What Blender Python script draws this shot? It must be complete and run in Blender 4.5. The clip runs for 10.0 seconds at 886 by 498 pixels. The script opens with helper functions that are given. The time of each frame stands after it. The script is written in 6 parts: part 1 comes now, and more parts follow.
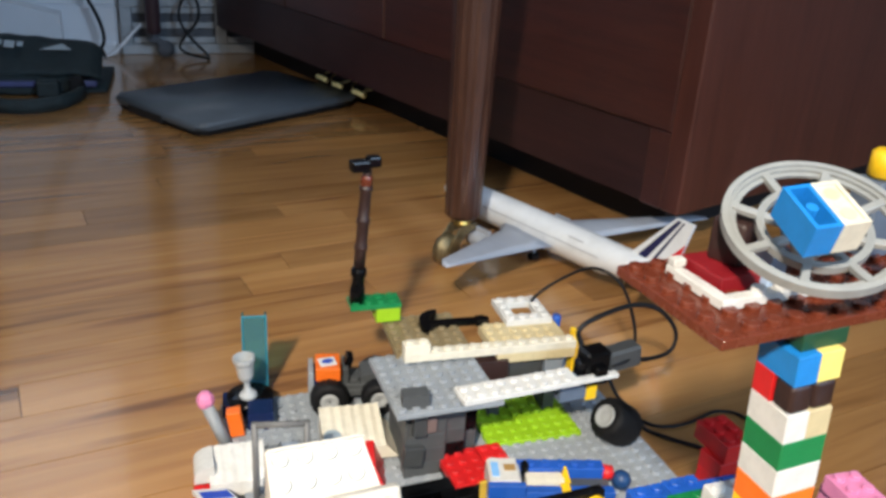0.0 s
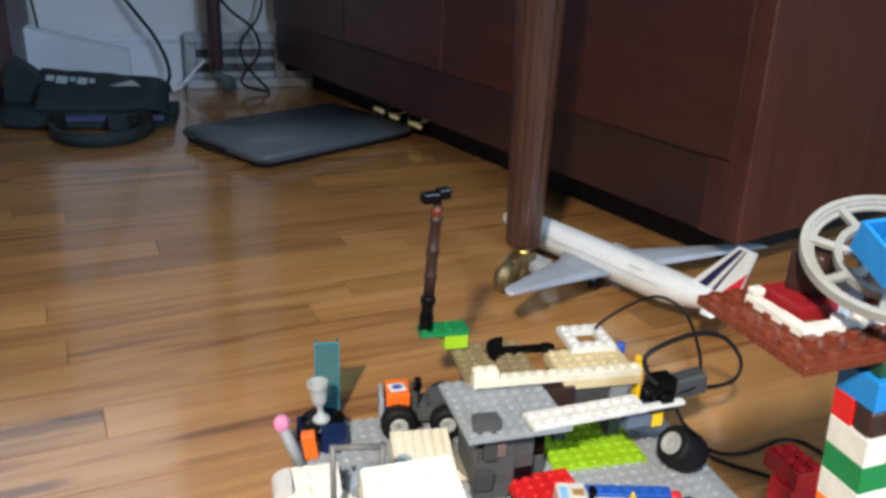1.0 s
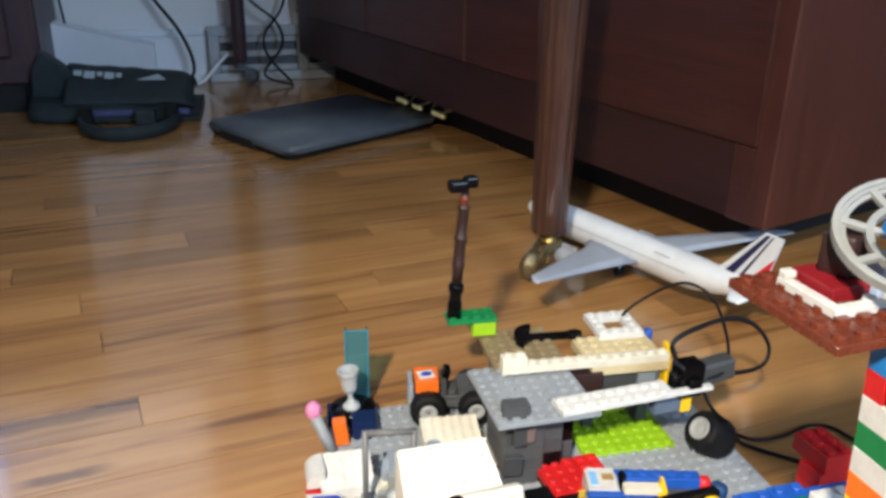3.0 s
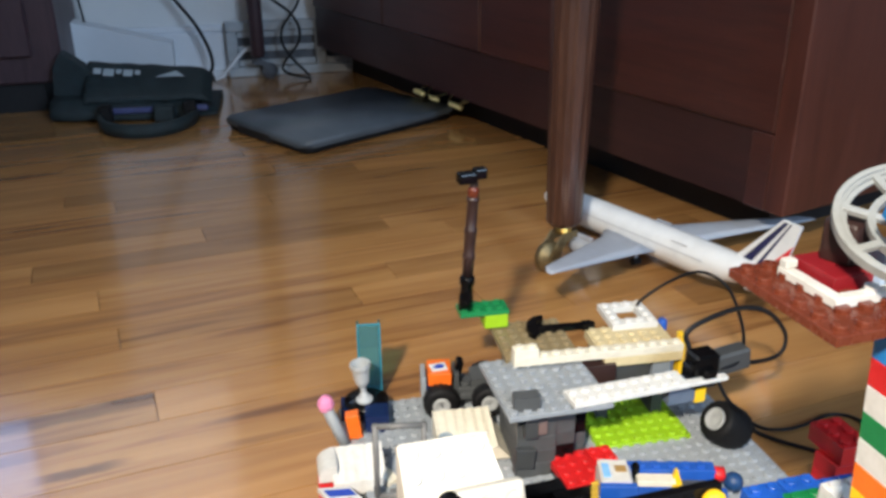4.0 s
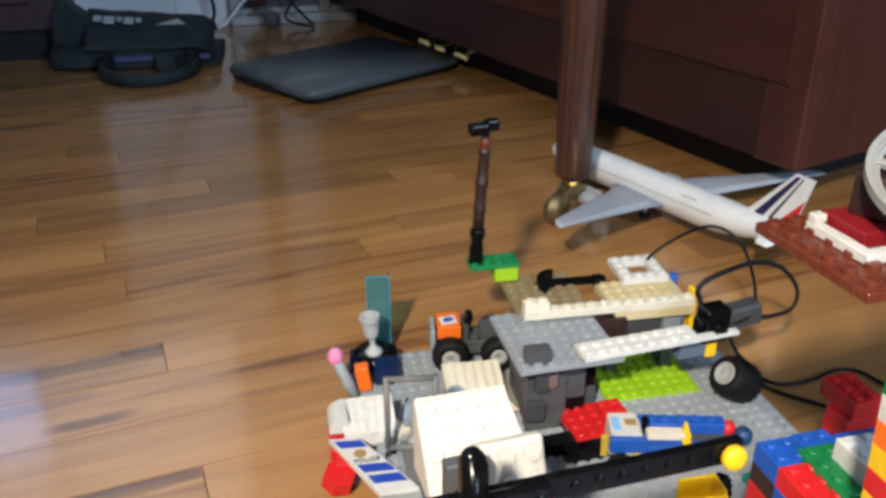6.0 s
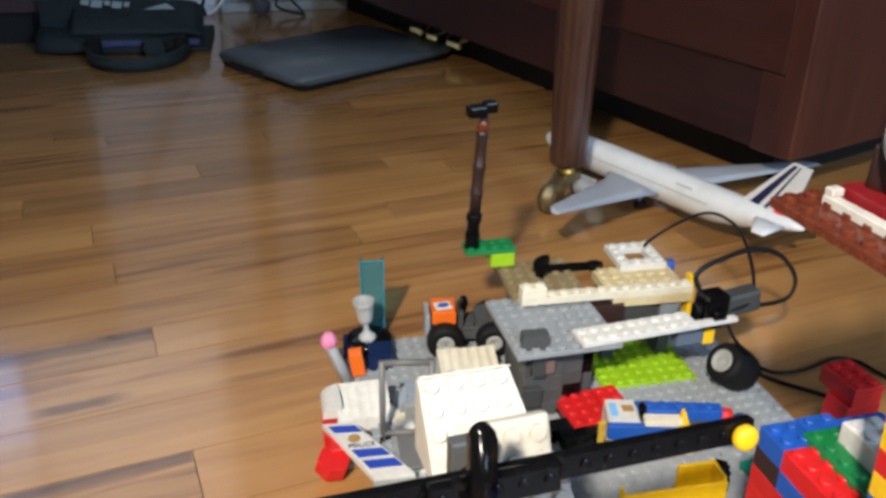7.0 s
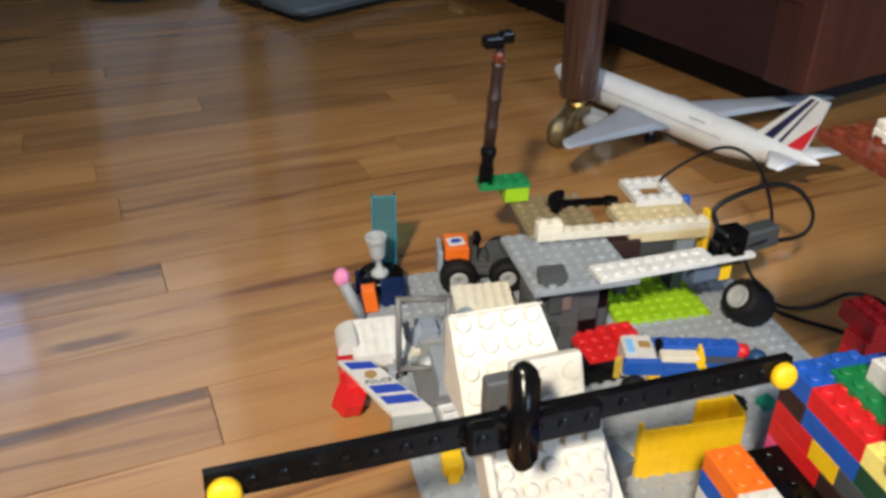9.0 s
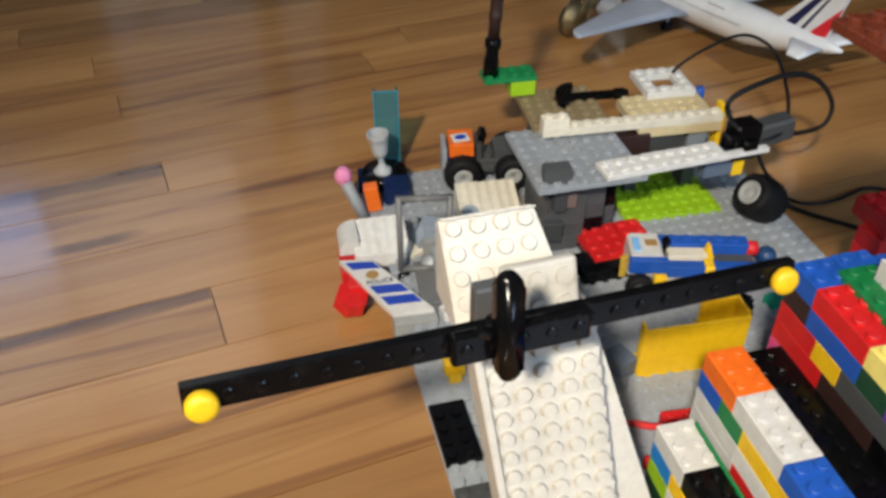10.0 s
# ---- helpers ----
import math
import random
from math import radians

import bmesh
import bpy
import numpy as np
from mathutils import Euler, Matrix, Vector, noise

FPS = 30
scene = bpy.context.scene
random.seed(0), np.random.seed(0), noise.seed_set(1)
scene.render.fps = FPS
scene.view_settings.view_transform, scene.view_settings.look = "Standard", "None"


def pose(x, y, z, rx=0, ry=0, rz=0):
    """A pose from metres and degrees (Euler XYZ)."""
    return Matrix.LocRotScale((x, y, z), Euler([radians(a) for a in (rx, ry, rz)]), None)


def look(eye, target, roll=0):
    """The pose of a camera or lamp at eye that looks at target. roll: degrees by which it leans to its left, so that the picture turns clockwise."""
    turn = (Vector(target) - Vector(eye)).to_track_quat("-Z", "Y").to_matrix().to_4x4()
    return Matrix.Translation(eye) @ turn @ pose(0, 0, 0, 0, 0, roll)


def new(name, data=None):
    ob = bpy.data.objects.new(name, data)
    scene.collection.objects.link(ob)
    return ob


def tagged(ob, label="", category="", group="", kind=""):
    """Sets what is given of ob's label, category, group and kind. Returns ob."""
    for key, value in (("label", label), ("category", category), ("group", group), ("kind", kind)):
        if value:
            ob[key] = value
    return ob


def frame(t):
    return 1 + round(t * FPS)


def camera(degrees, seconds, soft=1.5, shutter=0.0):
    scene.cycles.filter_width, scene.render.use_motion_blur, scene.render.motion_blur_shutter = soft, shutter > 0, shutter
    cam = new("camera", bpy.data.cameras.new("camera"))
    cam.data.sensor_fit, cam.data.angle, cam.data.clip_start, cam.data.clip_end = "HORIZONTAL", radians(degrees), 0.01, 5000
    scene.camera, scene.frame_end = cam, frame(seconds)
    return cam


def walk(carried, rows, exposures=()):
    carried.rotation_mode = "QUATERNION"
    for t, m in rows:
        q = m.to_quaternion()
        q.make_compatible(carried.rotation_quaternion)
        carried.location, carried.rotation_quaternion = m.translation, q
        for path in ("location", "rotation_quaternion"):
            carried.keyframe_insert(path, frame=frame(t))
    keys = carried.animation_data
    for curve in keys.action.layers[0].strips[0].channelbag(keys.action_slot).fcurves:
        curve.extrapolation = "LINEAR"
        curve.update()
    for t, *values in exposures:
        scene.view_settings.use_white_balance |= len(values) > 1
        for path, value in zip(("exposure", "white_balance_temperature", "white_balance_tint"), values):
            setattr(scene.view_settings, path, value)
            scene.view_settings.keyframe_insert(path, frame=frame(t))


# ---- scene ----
cam = camera(54.5, 10.0, soft=3.2)
PATH = [
    (0, (-0.039, 0.05, 0.332), (0.614, 1.763, -0.468), 3.6),
    (0.5, (-0.051, 0.044, 0.336), (0.546, 1.788, -0.442), 3.1),
    (1, (-0.057, 0.04, 0.339), (0.498, 1.81, -0.407), 2.2),
    (1.5, (-0.066, 0.036, 0.341), (0.436, 1.822, -0.405), 1.6),
    (2, (-0.06, 0.036, 0.341), (0.411, 1.826, -0.416), 1.0),
    (3.3, (-0.064, 0.036, 0.339), (0.446, 1.806, -0.44), 1.2),
    (3.5, (-0.065, 0.036, 0.342), (0.406, 1.794, -0.486), 0.5),
    (4, (-0.052, 0.036, 0.339), (0.394, 1.82, -0.448), -0.4),
    (4.5, (-0.063, 0.036, 0.337), (0.405, 1.822, -0.432), 0.4),
    (5, (-0.071, 0.038, 0.338), (0.351, 1.81, -0.488), 0.0),
    (5.5, (-0.071, 0.039, 0.338), (0.364, 1.795, -0.514), 0.6),
    (6, (-0.057, 0.042, 0.337), (0.376, 1.782, -0.55), -0.1),
    (7.5, (-0.064, 0.05, 0.325), (0.409, 1.767, -0.586), 1.3),
    (8, (-0.062, 0.053, 0.325), (0.393, 1.749, -0.633), 1.0),
    (8.5, (-0.061, 0.054, 0.326), (0.386, 1.738, -0.655), 0.3),
    (9, (-0.072, 0.057, 0.324), (0.386, 1.709, -0.706), 1.1),
    (9.5, (-0.073, 0.065, 0.316), (0.336, 1.631, -0.859), 0.8),
    (10, (-0.06, 0.065, 0.321), (0.321, 1.591, -0.915), -0.2),
]
walk(cam, [(t, look(eye, target, roll)) for t, eye, target, roll in PATH], [(0.0, -0.28, 6500, 10), (1.0, -0.22, 6500, 10), (1.5, -0.06, 6500, 10), (2.0, -0.02, 6500, 10), (3.5, -0.26, 6500, 10), (4.5, -0.05, 6500, 10), (5.5, -0.35, 6550, 10), (7.5, -0.45, 6580, 10), (9.0, -0.56, 6700, 10), (9.5, -0.68, 6800, 10), (10.0, -0.80, 6620, 10)])

# ---------------- light and world ----------------
world = bpy.data.worlds.new("sky")
scene.world = world
world.use_nodes = True
wn = world.node_tree
sky = wn.nodes.new("ShaderNodeTexSky")
sky.sky_type, sky.sun_disc = "NISHITA", False
sky.sun_elevation, sky.sun_rotation = radians(35), radians(200)
wn.links.new(sky.outputs["Color"], wn.nodes["Background"].inputs["Color"])
wn.nodes["Background"].inputs["Strength"].default_value = 0.15


def area_lamp(name, m, size, watts, colour, size_y=None, spread=180):
    data = bpy.data.lights.new(name, "AREA")
    data.energy, data.color, data.size = watts, colour, size
    if size_y:
        data.shape, data.size_y = "RECTANGLE", size_y
    data.spread = radians(spread)
    ob = new(name, data)
    ob.matrix_world = m
    return ob


# Unseen warm lamp, placed from the shadows; narrow spread keeps the far floor dim.
area_lamp("unseen_lamp_light", look((-0.487, -0.530, 1.035), (0.07, 0.33, 0.0)), 0.080, 5.0, (1.0, 0.92, 0.79), None, 58)
area_lamp("window_light", look((-0.72, 1.90, 1.10), (-0.72, 0.6, 1.0)), 1.30, 19.0, (0.38, 0.58, 1.0), 0.86)
# Added fill with no known source, it brightens the far wall.
area_lamp("rear_fill_light", look((1.1, -1.66, 1.35), (-0.45, 1.7, 0.55)), 0.9, 24, (0.52, 0.73, 1.0), 1.0, 110)


# ---------------- materials ----------------
def mat_base(name, rough=0.5, metal=0.0):
    m = bpy.data.materials.new(name)
    m.use_nodes = True
    b = m.node_tree.nodes["Principled BSDF"]
    b.inputs["Roughness"].default_value, b.inputs["Metallic"].default_value = rough, metal
    return m, m.node_tree, b


def node(t, kind, **sockets):
    n = t.nodes.new(kind)
    for k, v in sockets.items():
        n.inputs[k].default_value = v
    return n


def ramp(t, fac, stops):
    r = t.nodes.new("ShaderNodeValToRGB")
    while len(r.color_ramp.elements) < len(stops):
        r.color_ramp.elements.new(0.5)
    for e, (p, c) in zip(r.color_ramp.elements, stops):
        e.position, e.color = p, (*c, 1)
    t.links.new(fac, r.inputs["Fac"])
    return r.outputs["Color"]


def bump(t, b, height, strength, distance):
    n = node(t, "ShaderNodeBump", Strength=strength, Distance=distance)
    t.links.new(height, n.inputs["Height"])
    t.links.new(n.outputs["Normal"], b.inputs["Normal"])


PLASTIC = {}
COLOURS = dict(
    white=(0.63, 0.62, 0.59), cream=(0.69, 0.64, 0.52), red=(0.60, 0.012, 0.014), orange=(0.85, 0.16, 0.012), yellow=(0.85, 0.52, 0.01),
    blue=(0.01, 0.085, 0.42), azure=(0.01, 0.20, 0.56), navy=(0.008, 0.018, 0.07), green=(0.004, 0.18, 0.05), lime=(0.30, 0.52, 0.012),
    dark_green=(0.008, 0.050, 0.022), tan=(0.58, 0.48, 0.28), dark_tan=(0.25, 0.19, 0.10), grey=(0.29, 0.315, 0.34), dark_grey=(0.062, 0.066, 0.069),
    black=(0.003, 0.003, 0.0035), brown=(0.14, 0.030, 0.014), dark_brown=(0.028, 0.012, 0.010), pink=(0.75, 0.25, 0.45), purple=(0.10, 0.03, 0.28),
    # The windmill's white is duller than white, to keep it from overexposing.
    sand_blue=(0.10, 0.13, 0.18), light_blue=(0.42, 0.55, 0.75), dark_red=(0.22, 0.007, 0.012), magenta=(0.60, 0.06, 0.20), light_yellow=(0.85, 0.72, 0.20), teal=(0.0, 0.25, 0.16), gold=(0.45, 0.30, 0.03), pale_grey=(0.275, 0.285, 0.28), hub_grey=(0.35, 0.36, 0.36), clear_cyan=(0.015, 0.20, 0.27), slate=(0.045, 0.048, 0.050), windmill_white=(0.545, 0.522, 0.468), pale_yellow=(0.72, 0.65, 0.36), deep_blue=(0.008, 0.045, 0.14), dusty_rose=(0.16, 0.11, 0.10), stone=(0.13, 0.13, 0.13), mist_blue=(0.24, 0.28, 0.335))


def plastic(colour):
    """Moulded toy plastic: glossy, with faint scuffs and small differences from piece to piece."""
    if colour in PLASTIC:
        return PLASTIC[colour]
    m, t, b = mat_base("plastic_" + colour, 0.28)
    b.inputs["IOR"].default_value = 1.5
    co = t.nodes.new("ShaderNodeTexCoord")
    scuff = node(t, "ShaderNodeTexNoise", Scale=160.0, Detail=5.0, Roughness=0.7)
    dust = node(t, "ShaderNodeTexNoise", Scale=900.0, Detail=3.0)
    info = t.nodes.new("ShaderNodeObjectInfo")
    for n in (scuff, dust):
        t.links.new(co.outputs["Object"], n.inputs["Vector"])
    c = COLOURS[colour]
    base = ramp(t, scuff.outputs["Fac"], [(0.30, tuple(v * 0.86 for v in c)), (0.55, c), (0.85, tuple(min(v * 1.08 + 0.008, 0.86) for v in c))])
    hue = node(t, "ShaderNodeHueSaturation")
    val = node(t, "ShaderNodeMapRange")
    val.inputs["To Min"].default_value, val.inputs["To Max"].default_value = 0.90, 1.06
    t.links.new(info.outputs["Random"], val.inputs["Value"])
    t.links.new(val.outputs["Result"], hue.inputs["Value"])
    t.links.new(base, hue.inputs["Color"])
    t.links.new(hue.outputs["Color"], b.inputs["Base Color"])
    rr = node(t, "ShaderNodeMapRange")
    rr.inputs["To Min"].default_value, rr.inputs["To Max"].default_value = 0.38, 0.56
    t.links.new(scuff.outputs["Fac"], rr.inputs["Value"])
    t.links.new(rr.outputs["Result"], b.inputs["Roughness"])
    bump(t, b, dust.outputs["Fac"], 0.08, 0.0004)
    if colour in ("black", "navy"):
        rr.inputs["To Min"].default_value, rr.inputs["To Max"].default_value = 0.12, 0.22
        b.inputs["Specular IOR Level"].default_value = 0.17
    if colour == "brown":
        rr.inputs["To Min"].default_value, rr.inputs["To Max"].default_value = 0.20, 0.34
    if colour in ("grey", "dark_grey"):
        rr.inputs["To Min"].default_value, rr.inputs["To Max"].default_value = 0.42, 0.60
    PLASTIC[colour] = m
    return m


def clear_plastic(name, c, gloss=0.5):
    """Thin tinted see-through plastic: tinted light goes straight through, the sheen grows at grazing angles."""
    m, t, b = mat_base(name, 0.12)
    out = t.nodes["Material Output"]
    see = t.nodes.new("ShaderNodeBsdfTransparent")
    see.inputs["Color"].default_value = (*c, 1)
    b.inputs["Base Color"].default_value = (c[0] * 0.5, c[1] * 0.55, c[2] * 0.6, 1)
    mix = t.nodes.new("ShaderNodeMixShader")
    mix.inputs[0].default_value = gloss
    n = node(t, "ShaderNodeTexNoise", Scale=300.0)
    bump(t, b, n.outputs["Fac"], 0.05, 0.0004)
    t.links.new(see.outputs["BSDF"], mix.inputs[1])
    t.links.new(b.outputs["BSDF"], mix.inputs[2])
    t.links.new(mix.outputs["Shader"], out.inputs["Surface"])
    return m


def wood(name, dark, mid, light, rough, grain=26.0, stretch=(1, 14, 14), coat=0.0, vary=0.2, scale=1.0, coat_rough=0.10):
    """Varnished wood with grain along local x; each piece shifted and tinted by its own random number."""
    m, t, b = mat_base(name, rough)
    co = t.nodes.new("ShaderNodeTexCoord")
    info = t.nodes.new("ShaderNodeObjectInfo")
    shift = node(t, "ShaderNodeVectorMath")
    shift.operation = "SCALE"
    shift.inputs[0].default_value = (17.0, 29.0, 7.0)
    t.links.new(info.outputs["Random"], shift.inputs["Scale"])
    add = node(t, "ShaderNodeVectorMath")
    t.links.new(co.outputs["Object"], add.inputs[0])
    t.links.new(shift.outputs["Vector"], add.inputs[1])
    mp = node(t, "ShaderNodeMapping")
    mp.inputs["Scale"].default_value = stretch
    t.links.new(add.outputs["Vector"], mp.inputs["Vector"])
    g1 = node(t, "ShaderNodeTexNoise", Scale=grain * 0.22 * scale, Detail=6.0, Roughness=0.62, Distortion=0.9)
    g2 = node(t, "ShaderNodeTexNoise", Scale=grain * 1.6 * scale, Detail=4.0, Roughness=0.7, Distortion=0.3)
    for n in (g1, g2):
        t.links.new(mp.outputs["Vector"], n.inputs["Vector"])
    mix = node(t, "ShaderNodeMath")
    mix.operation = "MULTIPLY_ADD"
    mix.inputs[1].default_value = 0.35
    t.links.new(g2.outputs["Fac"], mix.inputs[0])
    sc = node(t, "ShaderNodeMath")
    sc.operation = "MULTIPLY"
    sc.inputs[1].default_value = 0.65
    t.links.new(g1.outputs["Fac"], sc.inputs[0])
    t.links.new(sc.outputs[0], mix.inputs[2])
    colour = ramp(t, mix.outputs[0], [(0.30, dark), (0.47, mid), (0.68, light)])
    hue = node(t, "ShaderNodeHueSaturation")
    val = node(t, "ShaderNodeMapRange")
    val.inputs["To Min"].default_value, val.inputs["To Max"].default_value = 1 - vary, 1 + vary
    t.links.new(info.outputs["Random"], val.inputs["Value"])
    t.links.new(val.outputs["Result"], hue.inputs["Value"])
    t.links.new(colour, hue.inputs["Color"])
    t.links.new(hue.outputs["Color"], b.inputs["Base Color"])
    b.inputs["Coat Weight"].default_value = coat
    b.inputs["Coat Roughness"].default_value = coat_rough
    wave = node(t, "ShaderNodeTexNoise", Scale=9.0, Detail=2.0)
    t.links.new(co.outputs["Object"], wave.inputs["Vector"])
    rr = node(t, "ShaderNodeMapRange")
    rr.inputs["To Min"].default_value, rr.inputs["To Max"].default_value = rough * 0.8, rough * 1.35
    t.links.new(wave.outputs["Fac"], rr.inputs["Value"])
    t.links.new(rr.outputs["Result"], b.inputs["Roughness"])
    bump(t, b, mix.outputs[0], 0.10, 0.0006)
    return m


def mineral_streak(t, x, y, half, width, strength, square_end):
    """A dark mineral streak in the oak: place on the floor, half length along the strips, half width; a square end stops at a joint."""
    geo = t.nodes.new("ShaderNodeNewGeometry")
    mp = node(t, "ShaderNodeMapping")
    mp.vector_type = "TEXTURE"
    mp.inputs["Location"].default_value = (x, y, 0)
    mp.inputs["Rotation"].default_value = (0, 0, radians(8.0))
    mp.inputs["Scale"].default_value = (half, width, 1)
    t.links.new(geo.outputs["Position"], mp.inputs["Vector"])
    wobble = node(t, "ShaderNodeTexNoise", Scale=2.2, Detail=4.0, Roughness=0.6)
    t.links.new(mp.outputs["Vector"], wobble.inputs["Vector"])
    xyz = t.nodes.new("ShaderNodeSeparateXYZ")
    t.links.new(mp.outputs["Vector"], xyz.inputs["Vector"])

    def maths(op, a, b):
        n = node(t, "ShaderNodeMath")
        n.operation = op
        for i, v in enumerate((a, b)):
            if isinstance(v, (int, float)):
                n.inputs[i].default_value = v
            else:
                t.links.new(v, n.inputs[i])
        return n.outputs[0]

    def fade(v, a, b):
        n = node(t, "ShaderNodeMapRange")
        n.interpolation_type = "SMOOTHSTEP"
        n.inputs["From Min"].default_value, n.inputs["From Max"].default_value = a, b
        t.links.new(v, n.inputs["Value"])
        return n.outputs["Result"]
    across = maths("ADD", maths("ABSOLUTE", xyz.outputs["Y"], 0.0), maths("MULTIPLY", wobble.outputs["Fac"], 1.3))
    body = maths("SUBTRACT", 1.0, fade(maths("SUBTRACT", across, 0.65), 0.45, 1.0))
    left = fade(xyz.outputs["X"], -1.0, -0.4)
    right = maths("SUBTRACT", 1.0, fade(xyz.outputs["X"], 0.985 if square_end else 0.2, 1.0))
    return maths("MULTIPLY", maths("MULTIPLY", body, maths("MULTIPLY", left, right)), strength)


def oak_strip():
    """Varnished oak strip: broad grain along local x, dark mineral streaks on some strips, its own tone per strip."""
    m, t, b = mat_base("oak_floor", 0.22)
    co = t.nodes.new("ShaderNodeTexCoord")
    info = t.nodes.new("ShaderNodeObjectInfo")
    shift = node(t, "ShaderNodeVectorMath")
    shift.operation = "SCALE"
    shift.inputs[0].default_value = (13.0, 31.0, 5.0)
    t.links.new(info.outputs["Random"], shift.inputs["Scale"])
    add = node(t, "ShaderNodeVectorMath")
    t.links.new(co.outputs["Object"], add.inputs[0])
    t.links.new(shift.outputs["Vector"], add.inputs[1])

    def stretched(sx, sy):
        mp = node(t, "ShaderNodeMapping")
        mp.inputs["Scale"].default_value = (sx, sy, sy)
        t.links.new(add.outputs["Vector"], mp.inputs["Vector"])
        return mp.outputs["Vector"]
    broad = node(t, "ShaderNodeTexNoise", Scale=1.0, Detail=4.0, Roughness=0.55, Distortion=0.8)
    fine = node(t, "ShaderNodeTexNoise", Scale=1.0, Detail=3.0, Roughness=0.6, Distortion=0.2)
    streak = node(t, "ShaderNodeTexNoise", Scale=1.0, Detail=3.0, Roughness=0.5, Distortion=1.2)
    t.links.new(stretched(4.2, 34.0), broad.inputs["Vector"])
    t.links.new(stretched(14.0, 240.0), fine.inputs["Vector"])
    t.links.new(stretched(3.6, 60.0), streak.inputs["Vector"])
    mix = node(t, "ShaderNodeMath")
    mix.operation = "MULTIPLY_ADD"
    mix.inputs[1].default_value = 0.16
    sc = node(t, "ShaderNodeMath")
    sc.operation = "MULTIPLY"
    sc.inputs[1].default_value = 0.84
    t.links.new(broad.outputs["Fac"], sc.inputs[0])
    t.links.new(fine.outputs["Fac"], mix.inputs[0])
    t.links.new(sc.outputs[0], mix.inputs[2])
    colour = ramp(t, mix.outputs[0], [(0.25, (0.262, 0.122, 0.040)), (0.45, (0.338, 0.168, 0.056)), (0.66, (0.412, 0.216, 0.077))])
    dark = ramp(t, streak.outputs["Fac"], [(0.52, (1, 1, 1)), (0.60, (0.72, 0.64, 0.62)), (0.70, (0.40, 0.33, 0.36))])
    mul = t.nodes.new("ShaderNodeMix")
    mul.data_type, mul.blend_type = "RGBA", "MULTIPLY"
    own = t.nodes.new("ShaderNodeSeparateColor")
    t.links.new(info.outputs["Color"], own.inputs["Color"])
    t.links.new(own.outputs["Green"], mul.inputs[0])
    t.links.new(colour, mul.inputs[6])
    t.links.new(dark, mul.inputs[7])
    line = node(t, "ShaderNodeTexNoise", Scale=1.0, Detail=2.0, Roughness=0.5, Distortion=0.4)
    t.links.new(stretched(1.7, 120.0), line.inputs["Vector"])
    thin_dark = ramp(t, line.outputs["Fac"], [(0.60, (1, 1, 1)), (0.67, (0.94, 0.91, 0.89)), (0.76, (0.82, 0.76, 0.73))])
    both = t.nodes.new("ShaderNodeMix")
    both.data_type, both.blend_type = "RGBA", "MULTIPLY"
    both.inputs[0].default_value = 1.0
    t.links.new(mul.outputs[2], both.inputs[6])
    t.links.new(thin_dark, both.inputs[7])
    last = both.outputs[2]
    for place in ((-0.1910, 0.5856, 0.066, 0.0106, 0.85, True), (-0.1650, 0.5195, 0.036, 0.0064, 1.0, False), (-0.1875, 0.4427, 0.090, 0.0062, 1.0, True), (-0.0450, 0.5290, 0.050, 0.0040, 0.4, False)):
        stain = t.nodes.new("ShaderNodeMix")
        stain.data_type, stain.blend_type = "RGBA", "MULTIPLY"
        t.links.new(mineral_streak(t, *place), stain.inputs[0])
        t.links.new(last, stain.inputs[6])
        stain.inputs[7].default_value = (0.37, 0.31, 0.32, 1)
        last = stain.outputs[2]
    hue = node(t, "ShaderNodeHueSaturation")
    val = node(t, "ShaderNodeMapRange")
    val.inputs["To Min"].default_value, val.inputs["To Max"].default_value = 0.0, 2.0
    t.links.new(own.outputs["Red"], val.inputs["Value"])
    t.links.new(val.outputs["Result"], hue.inputs["Value"])
    t.links.new(last, hue.inputs["Color"])
    t.links.new(hue.outputs["Color"], b.inputs["Base Color"])
    b.inputs["Coat Weight"].default_value, b.inputs["Coat Roughness"].default_value = 0.66, 0.085
    wave = node(t, "ShaderNodeTexNoise", Scale=7.0, Detail=3.0)
    t.links.new(co.outputs["Object"], wave.inputs["Vector"])
    rr = node(t, "ShaderNodeMapRange")
    rr.inputs["To Min"].default_value, rr.inputs["To Max"].default_value = 0.13, 0.26
    t.links.new(wave.outputs["Fac"], rr.inputs["Value"])
    t.links.new(rr.outputs["Result"], b.inputs["Roughness"])
    bump(t, b, mix.outputs[0], 0.06, 0.0006)
    return m


def surface(name, c, rough=0.6, scale=40.0, vary=0.15, relief=0.15, metal=0.0, depth=0.001):
    m, t, b = mat_base(name, rough, metal)
    co = t.nodes.new("ShaderNodeTexCoord")
    n1 = node(t, "ShaderNodeTexNoise", Scale=scale, Detail=6.0, Roughness=0.65)
    n2 = node(t, "ShaderNodeTexNoise", Scale=scale * 9, Detail=3.0)
    for n in (n1, n2):
        t.links.new(co.outputs["Object"], n.inputs["Vector"])
    col = ramp(t, n1.outputs["Fac"], [(0.3, tuple(v * (1 - vary) for v in c)), (0.5, c), (0.75, tuple(min(v * (1 + vary), 0.9) for v in c))])
    t.links.new(col, b.inputs["Base Color"])
    bump(t, b, n2.outputs["Fac"], relief, depth)
    return m


